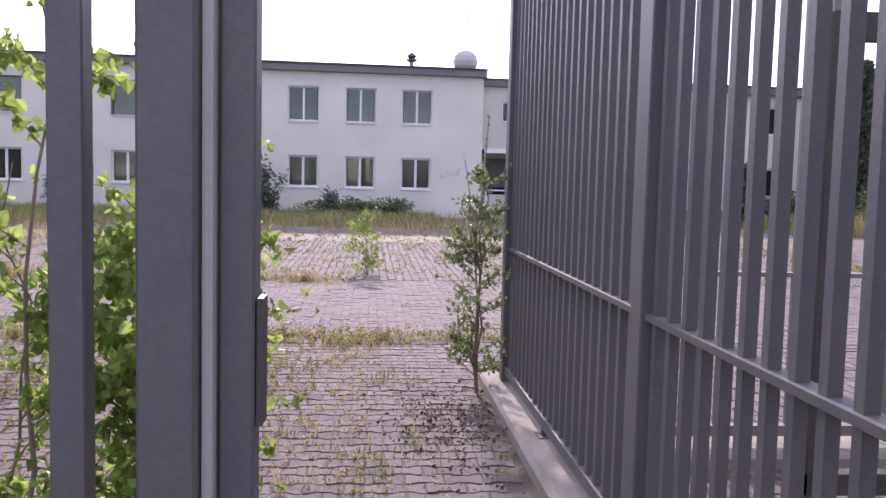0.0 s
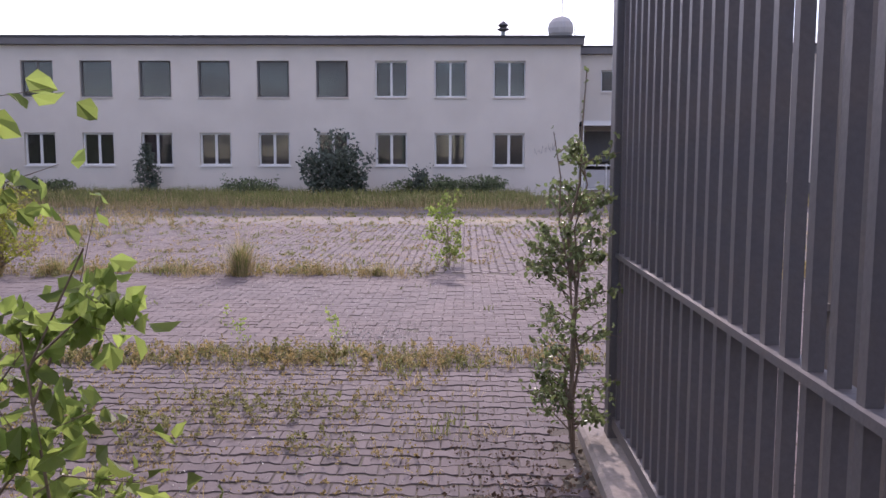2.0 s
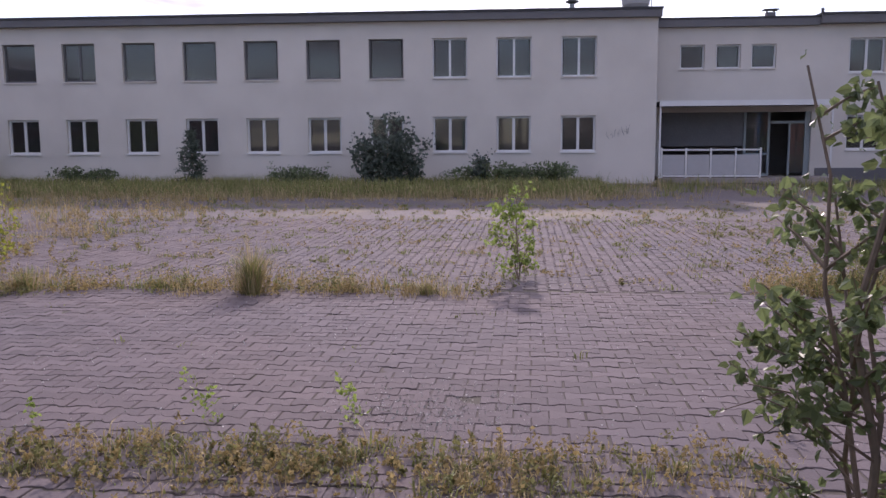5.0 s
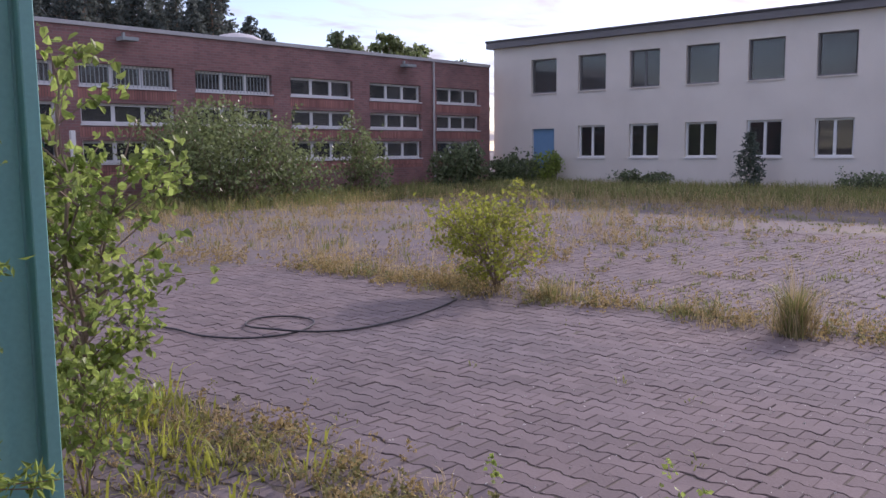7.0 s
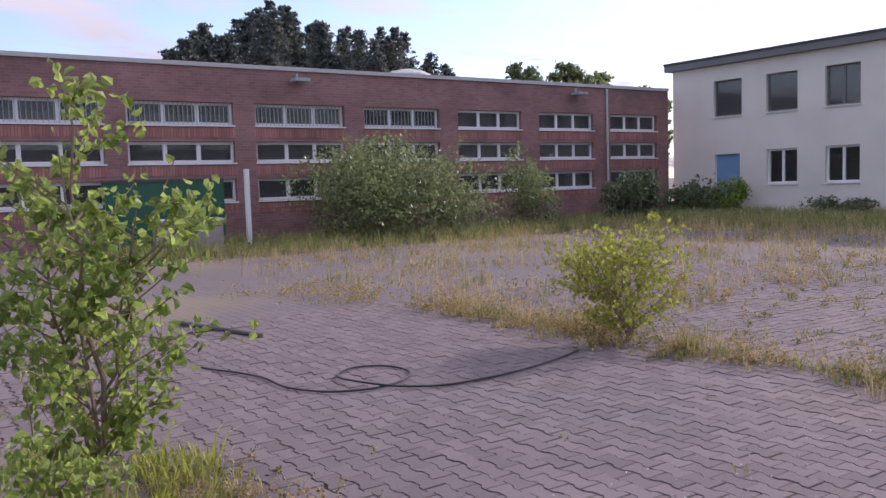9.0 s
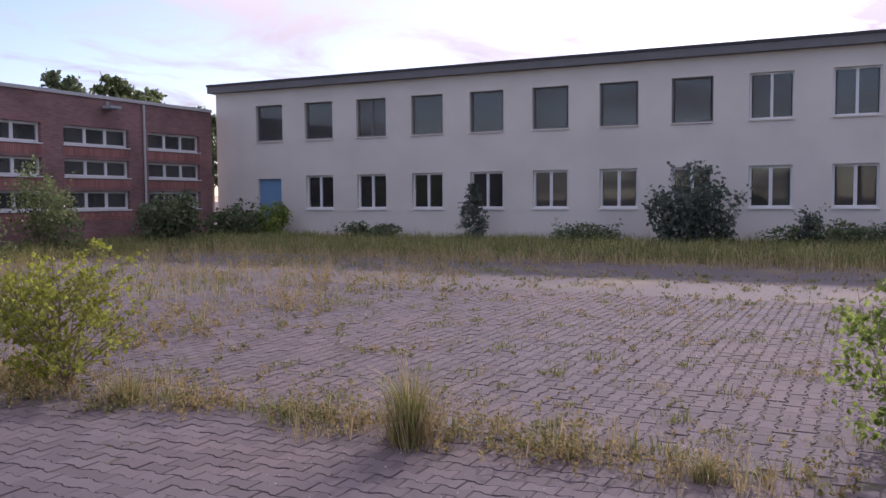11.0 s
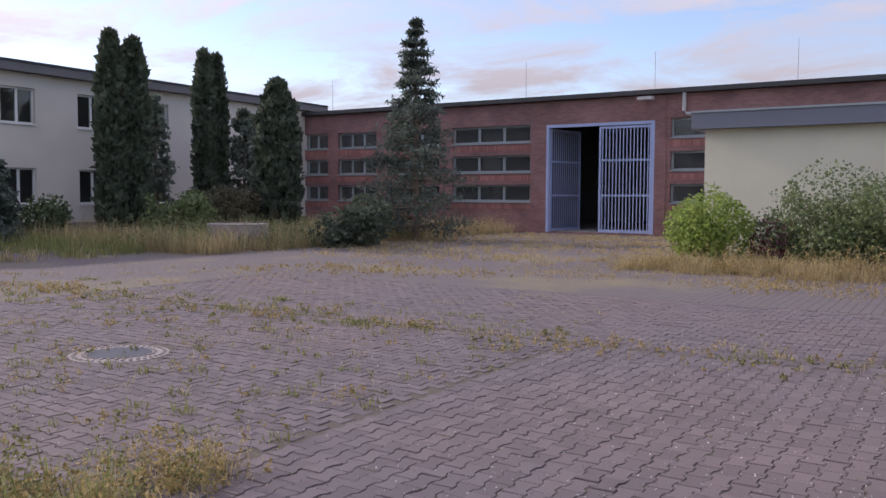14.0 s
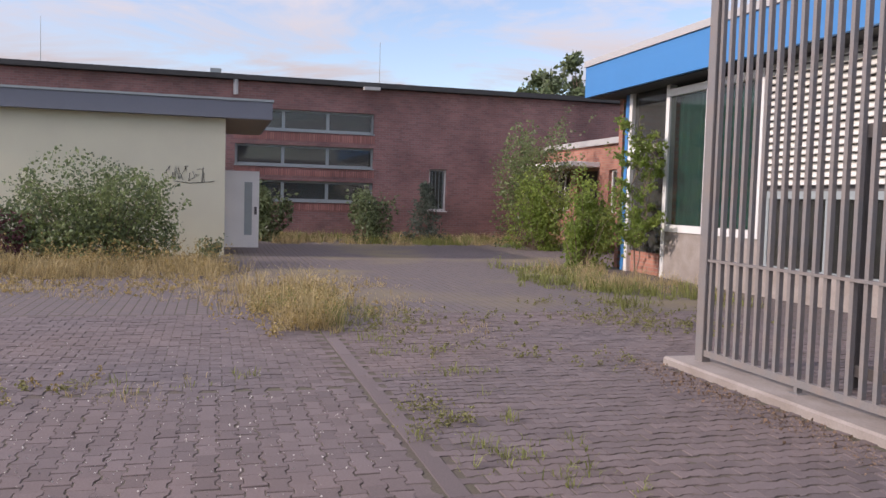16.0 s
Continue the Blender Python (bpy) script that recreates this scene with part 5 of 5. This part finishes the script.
# tall strip along the office wall
grass("wall_grass", np.concatenate([scatter(5600, -23.5, 2.6, 27.8, 35.2), clumped(260, 40, 2.6, 13, 28, 34.5, 0.4)]), 0.25, 0.6, M_GRASS, 14, "tall grass strip along the office wall", per=6, spread=0.12, width=0.014)
grass("wall_dry_grass", np.concatenate([scatter(3600, -23.5, 2.6, 26.5, 35.2), clumped(300, 40, 2.6, 15, 27, 34.5, 0.4)]), 0.2, 0.55, M_DRY, 15, "tall dry grass along the office wall", per=5, spread=0.12, width=0.012)
grass("west_wall_grass", scatter(2200, -24.2, -19, 10, 35), 0.25, 0.65, M_GRASS, 16, "tall grass along the brick hall", per=6, spread=0.12, width=0.014)
# planting bed and east side
grass("bed_grass", scatter(5200, 16.5, 34, 26.0, 36.5), 0.4, 1.1, M_DRY, 17, "tall dry grass in the planting bed", per=6, spread=0.12, width=0.012)
grass("bed_green_grass", scatter(2400, 14, 34, 27.5, 36.5), 0.25, 0.7, M_GRASS, 18, "tall green grass in the planting bed", per=6, spread=0.12, width=0.014)
grass("east_grass", clumped(2200, 160, 18.5, 33.8, 16.5, 27, 0.4), 0.05, 0.22, M_DRY, 19, "dry grass before the brick hall gate", per=6, width=0.009)
grass("kiosk_grass", clumped(2400, 120, 18.8, 21.2, 8.9, 15.6, 0.25), 0.12, 0.5, M_DRY, 20, "dry grass round the bushes at the kiosk", per=7, width=0.009)
grass("kiosk_apron_grass", clumped(900, 120, 15.5, 19.6, 8.5, 18, 0.3), 0.03, 0.12, M_DRY, 21, "thin dry grass on the paving before the kiosk", per=6)
grass("hall_foot_grass", clumped(2200, 110, 30.2, 34.2, -3.4, 16, 0.35), 0.15, 0.5, M_DRY, 22, "dry grass at the foot of the brick hall", per=7, width=0.01)
grass("hall_foot_weeds", clumped(1200, 80, 30.5, 34.2, -3.4, 16, 0.35), 0.15, 0.45, M_GRASS, 23, "green weeds at the foot of the brick hall", per=7, width=0.014)
grass("golden_tuft_grass", np.concatenate([clumped(150, 12, 14.8, 16.8, 7.5, 8.6, 0.28), clumped(90, 10, 11.8, 14.2, 7.4, 8.0, 0.2)]), 0.12, 0.6, M_DRY, 24, "golden tuft grass on the paving edge", per=12, width=0.007)
grass("golden_tuft_green", clumped(90, 8, 12.0, 16.4, 7.5, 8.3, 0.16), 0.1, 0.5, M_GRASS, 25, "green blades among golden grass", per=10)
grass("pavilion_grass", clumped(420, 30, 15.5, 21.0, 0.3, 2.2, 0.25), 0.08, 0.45, M_DRY, 26, "dry grass at the foot of the pavilion", per=8)
grass("pavilion_weeds", clumped(380, 30, 14.5, 21.5, 0.3, 3.0, 0.3), 0.06, 0.35, M_GRASS, 27, "weeds at the foot of the pavilion", per=7, width=0.012)
grass("cross_line_weeds", np.concatenate([clumped(110, 30, 9.4, 10.2, 8.8, 20, 0.12), clumped(160, 40, 7, 15, 6.6, 7.7, 0.12)]), 0.03, 0.13, M_GRASS, 28, "weeds along a line in the paving", per=7, width=0.008)
grass("cross_line_grass", np.concatenate([clumped(130, 36, 9.4, 10.3, 8.8, 20, 0.15), clumped(160, 30, 12, 19, 5.8, 7.2, 0.2)]), 0.03, 0.14, M_DRY, 29, "dry grass along a line in the paving", per=7)
grass("fence_foot_weeds", clumped(160, 26, -5.6, -3.4, 6.7, 7.9, 0.15), 0.05, 0.28, M_LEAFY, 30, "yellow-green weeds at the foot of the green fence", per=7, width=0.012)


def weeds(name, p, h0, h1, m, seed, label, leaves=16, leaf=0.026, width=0.3):
    """Small leafy plants: leaves up short uneven stalks, thinning towards the top; one mesh."""
    p = outside(np.asarray(p), HOUSES)
    rng = np.random.default_rng(seed)
    h = np.repeat(h0 + (h1 - h0) * rng.uniform(0, 1, len(p)) ** 1.7, leaves)
    q = np.repeat(p, leaves, 0)
    lean = np.repeat(rng.normal(size=(len(p), 2)) * 0.22, leaves, 0)
    f = rng.uniform(0.02, 1, len(q))
    side = rng.normal(size=q.shape) * (h * width * (1.05 - 0.85 * f))[:, None]
    c = np.column_stack([q + side + lean * (h * f)[:, None], 0.004 + h * f])
    ob = leaf_mesh(name, c, leaf, m, None, rng, "leaf", up=-0.25)
    return tagged(ob, label, "weeds", kind="stuff")


weeds("edge_leafy_weeds", clumped(330, 60, -5.0, 1.0, 7.7, 8.15, 0.1), 0.02, 0.13, M_WEED, 201, "leafy green weeds along the paving edge", leaf=0.024)
weeds("edge_withered_weeds", clumped(420, 80, -5.0, 1.2, 7.65, 8.15, 0.12), 0.03, 0.12, M_SEED, 202, "withered weeds along the paving edge", leaf=0.022)
JOINTS = 1.6 + 0.124 * np.arange(10, 49)
weeds("joint_moss", np.column_stack([R.uniform(-4.6, 0.1, 1500), R.choice(JOINTS, 1500) + R.normal(size=1500) * 0.012]), 0.012, 0.06, M_SEED, 203, "dry moss and weeds in the open joints", leaves=9, leaf=0.018, width=0.7)
weeds("joint_leafy_weeds", np.concatenate([clumped(60, 6, -1.5, -0.6, 6.2, 6.7, 0.15), clumped(160, 40, -4.4, -0.3, 4.5, 7.5, 0.12)]), 0.03, 0.14, M_WEED, 204, "leafy weeds in the open joints", leaf=0.022)
weeds("row_withered_weeds", np.concatenate([clumped(420, 60, -9.3, -5.0, 12.1, 12.7, 0.14), clumped(260, 50, -5.0, -0.3, 12.4, 12.75, 0.11), clumped(200, 20, -12.5, -10.0, 11.2, 12.6, 0.3)]), 0.04, 0.3, M_SEED, 205, "withered weeds in a row across the yard")
weeds("row_leafy_weeds", np.concatenate([clumped(110, 22, -9.3, -5.0, 12.1, 12.7, 0.14), clumped(90, 26, -5.0, -0.3, 12.4, 12.75, 0.11)]), 0.04, 0.26, M_WEED, 206, "leafy weeds in a row across the yard")
weeds("patch_withered_weeds", clumped(360, 40, 2.3, 4.7, 12.55, 13.1, 0.14), 0.04, 0.3, M_SEED, 207, "withered weed patch on the paving")
weeds("patch_leafy_weeds", np.concatenate([clumped(120, 14, 3.1, 3.9, 12.7, 13.3, 0.12), clumped(60, 12, 2.3, 4.7, 12.5, 13.1, 0.14)]), 0.08, 0.42, M_WEED, 208, "yellow-green leafy weed patch on the paving", leaves=26, width=0.2)
weeds("yard_leafy_weeds", clumped(850, 500, -8, 9.5, 12.9, 24, 0.04), 0.02, 0.1, M_WEED, 209, "small leafy weeds in the paving joints", leaves=12, leaf=0.024, width=0.45)
weeds("yard_withered_weeds", clumped(1300, 420, -9, 10, 12.9, 26, 0.1), 0.02, 0.09, M_SEED, 210, "small withered weeds in the paving joints", leaves=11, leaf=0.024, width=0.5)
weeds("west_stalky_weeds", clumped(1300, 260, -21, -6.5, 12.6, 28, 0.35), 0.08, 0.5, M_SEED, 211, "withered stalky weeds on the western paving", leaf=0.036, width=0.12)
weeds("cross_line_leafy_weeds", np.concatenate([clumped(90, 26, 9.0, 10.1, 10, 23, 0.14), clumped(70, 20, 3.2, 4.3, 14.5, 22.5, 0.2)]), 0.02, 0.1, M_WEED, 212, "leafy weeds along a line in the paving", leaf=0.028, width=0.45)
weeds("cross_line_withered_weeds", np.concatenate([clumped(230, 40, 9.0, 10.2, 10, 23, 0.2), clumped(260, 30, 14, 17, 17, 22, 0.4), clumped(300, 40, 16, 19, 8.8, 13, 0.35)]), 0.02, 0.12, M_SEED, 213, "withered weeds along a line in the paving", leaf=0.028, width=0.5)
weeds("edging_weeds", np.concatenate([clumped(34, 9, 8.2, 9.4, 7.3, 7.6, 0.08), clumped(160, 26, 10.5, 14, 5.2, 7.4, 0.25), clumped(240, 30, 12, 15, 2.6, 4.2, 0.3)]), 0.03, 0.12, M_WEED, 214, "low weeds beside the flush edging stones", leaf=0.024, width=0.5)
weeds("golden_leafy_weeds", clumped(260, 22, 12.0, 16.4, 7.3, 8.5, 0.2), 0.08, 0.5, M_SEED, 215, "withered stalks among the golden grass", leaf=0.034, width=0.15)
weeds("bed_weeds", clumped(900, 120, 16.5, 26, 26.2, 30, 0.3), 0.3, 1.0, M_BIRCHGREY, 216, "tall grey-green weeds in the planting bed", leaf=0.06, width=0.12)
weeds("kiosk_weeds", clumped(500, 50, 18.9, 21.0, 8.8, 15.2, 0.2), 0.15, 0.7, M_SEED, 217, "withered stalks round the bushes at the kiosk", leaf=0.045, width=0.12)
weeds("paving_seedlings", np.array([(-1.65, 8.49), (-1.62, 8.47), (-0.83, 8.51), (-0.86, 8.55), (1.4, 8.6), (2.0, 9.2), (-2.6, 8.4)]), 0.14, 0.34, M_LEAF, 218, "single leafy seedlings standing in the paving", leaves=40, leaf=0.03, width=0.16)


def tuft(x, y, h, n, spread, seed, label):
    t = thing("grass_tuft", pose(x, y, 0), label, "grass tuft")
    blades("dry_grass", [(0, 0)], [h * 0.8], 0.85, M_DRY, seed, "", n, spread, 0.003, t)
    blades("green_grass", [(0, 0)], [h * 0.75], 0.5, M_GRASS, seed + 1, "", n, spread * 0.7, 0.003, t)
    blades("seed_stalk", [(0, 0)], [h * 1.25], 0.3, M_DRY, seed + 2, "", n // 8, spread * 0.6, 0.002, t)


tuft(-2.7, 12.38, 0.7, 260, 0.085, 5, "tall straw-coloured grass tuft in the paving")
tuft(-0.95, 12.5, 0.2, 120, 0.09, 7, "short dark grass tuft in the paving")
tuft(-5.2, 12.45, 0.35, 120, 0.12, 9, "low grass tuft beside the willow bush")

# leaf litter by the kerbs, grit on the stones
for nm, p in (("leaf_litter", np.concatenate([R.normal(size=(500, 2)) * [0.22, 0.5] + [0.55, 5.1], R.normal(size=(420, 2)) * [0.9, 0.16] + [9.0, 4.95], R.normal(size=(200, 2)) * [0.5, 0.5] + [-4.5, 7.2]])),):
    lob = leaf_mesh(nm, np.column_stack([p, np.full(len(p), 0.006)]), 0.03, M_LITTER, None, R, up=0.0)
    tagged(lob, "brown leaf litter lying along the kerbs", "leaf litter", kind="stuff")
p = np.concatenate([R.normal(size=(900, 2)) * [0.3, 0.3] + [-0.5, 8.75], scatter(5600, -3.5, 9.5, 8, 17), scatter(900, -1.5, 1.2, 4, 8), scatter(900, 5, 12, 8, 12)])
sand = np.concatenate([np.column_stack([R.uniform(1.5, 10.6, 5200), 4.78 + np.abs(R.normal(size=5200)) * 0.22]), R.normal(size=(1800, 2)) * [0.3, 0.7] + [0.45, 5.4]])
sob = leaf_mesh("sandy_dirt", np.column_stack([sand, np.full(len(sand), 0.002)]), 0.015, M_DIRT, None, R, up=0.0)
tagged(sob, "brown sandy dirt drifted along the kerbs", "dirt", kind="stuff")
gob = leaf_mesh("stone_grit", np.column_stack([p, np.full(len(p), 0.004)]), 0.015, M_CHALK, None, R, up=0.0)
tagged(gob, "pale grit scattered over the paving", "grit", kind="stuff")

# ---- paving stones, last ----
PX0, PX1, PY0, PY1, PL, PW = -10.0, 14.0, 1.6, 21.0, 0.2, 0.124
WAIST = 0.011
jb = link("joint_sand", B((PX0, PX1, PY0, PY1, -0.0115, -0.006)), M_JOINT, g, "dark mossy sand between the stones")


def stone_outline(inset):
    """A double-T stone: wide ends and a narrow waist, into which the neighbouring rows' ends fit."""
    hl, hw = PL / 2 - inset, PW / 2 - inset
    wave = [(-1, 1), (-0.66, 1), (-0.36, -1), (0.36, -1), (0.66, 1), (1, 1)]
    low = [(u * hl, -hw - WAIST * w) for u, w in wave]
    top = [(u * hl, hw + WAIST * w) for u, w in wave[::-1]]
    return low + top


def stone_arrays():
    a, b = stone_outline(0.003), stone_outline(0.0062)
    n = len(a)
    v = [(x, y, -0.012) for x, y in a] + [(x, y, -0.004) for x, y in a] + [(x, y, 0.0) for x, y in b]
    f = [tuple(range(2 * n, 3 * n))]
    for r in (0, 1):
        f += [(r * n + k, r * n + (k + 1) % n, (r + 1) * n + (k + 1) % n, (r + 1) * n + k) for k in range(n)]
    return np.array(v), f


def lay_paving():
    rng = np.random.default_rng(4)
    v0, f0 = stone_arrays()
    one = bpy.data.meshes.new("paver")
    one.from_pydata(v0.tolist(), [], f0)
    one.materials.append(M_PAVER)
    verts, faces, count = [], [], 0
    # rows run along x up to the row of grass across the yard, along y beyond it, east of the line of weeds and beside the fence
    fields = [(PX0, 1.4, PY0, 7.7, 0, 0.88), (1.4, PX1, PY0, 7.65, 1, 0.9), (PX0, 9.7, 7.7, 12.7, 0, 1.0), (9.7, PX1, 7.8, PY1, 1, 1.0), (PX0, 9.7, 12.71, PY1, 1, 0.96)]
    spots = []
    for x0, x1, y0, y1, turned, narrow in fields:
        a, b = (y1 - y0, x1 - x0) if turned else (x1 - x0, y1 - y0)
        for j in range(int(b / PW)):
            for i in range(int(a / PL)):
                u, w = (i + 0.5 + 0.5 * (j % 2)) * PL, (j + 0.5) * PW
                spots.append((x0 + w, y0 + u, math.pi / 2, narrow) if turned else (x0 + u, y0 + w, 0.0, narrow))
    for x, y, quarter, narrow in spots:
        if math.hypot(x - 6.66, y - 16.14) < 0.54 or (0.78 < x < 1.42 and y < 6.32) or (1.3 < x < 10.3 and 4.2 < y < 4.8) or abs(y - 7.72) < 0.1 and x > 1.0:
            continue
        q = (x + rng.normal() * 0.003, y + rng.normal() * 0.003, rng.normal() * 0.0016)
        turn = quarter + rng.normal() * 0.012
        if -1.25 < x < 0.75 and 5.6 < y < 7.6:
            ob = new("paver", one)
            ob.parent = g
            ob.matrix_basis = Matrix.Translation(q) @ Matrix.Rotation(turn, 4, "Z") @ Matrix.Diagonal((1, narrow, 1, 1))
            continue
        c, s = math.cos(turn), math.sin(turn)
        w = np.column_stack([v0[:, 0] * c - v0[:, 1] * narrow * s + q[0], v0[:, 0] * s + v0[:, 1] * narrow * c + q[1], v0[:, 2] + q[2] + v0[:, 0] * rng.normal() * 0.012 + v0[:, 1] * rng.normal() * 0.012])
        verts.append(w)
        faces += [tuple(k + count for k in f) for f in f0]
        count += len(v0)
    me = bpy.data.meshes.new("pavers")
    me.from_pydata(np.concatenate(verts).tolist(), [], faces)
    me.materials.append(M_PAVER)
    ob = new("pavers", me)
    ob.parent = g
    ob["kind"] = "stuff"
    ob["label"] = "grey-red wavy concrete paving stones"
    # flush edging stones across the yard
    e = bpy.data.meshes.new("edging_stone")
    bm = box(bmesh.new(), -0.496, 0.496, -0.065, 0.065, -0.012, 0.001)
    bmesh.ops.bevel(bm, geom=bm.edges[:], offset=0.004, segments=1, affect="EDGES")
    bm.to_mesh(e)
    bm.free()
    e.materials.append(M_PAVER)
    for k in range(12):
        ob = new("edging_stone", e)
        ob.parent = g
        ob.location = (1.55 + k, 7.72, 0)


lay_paving()
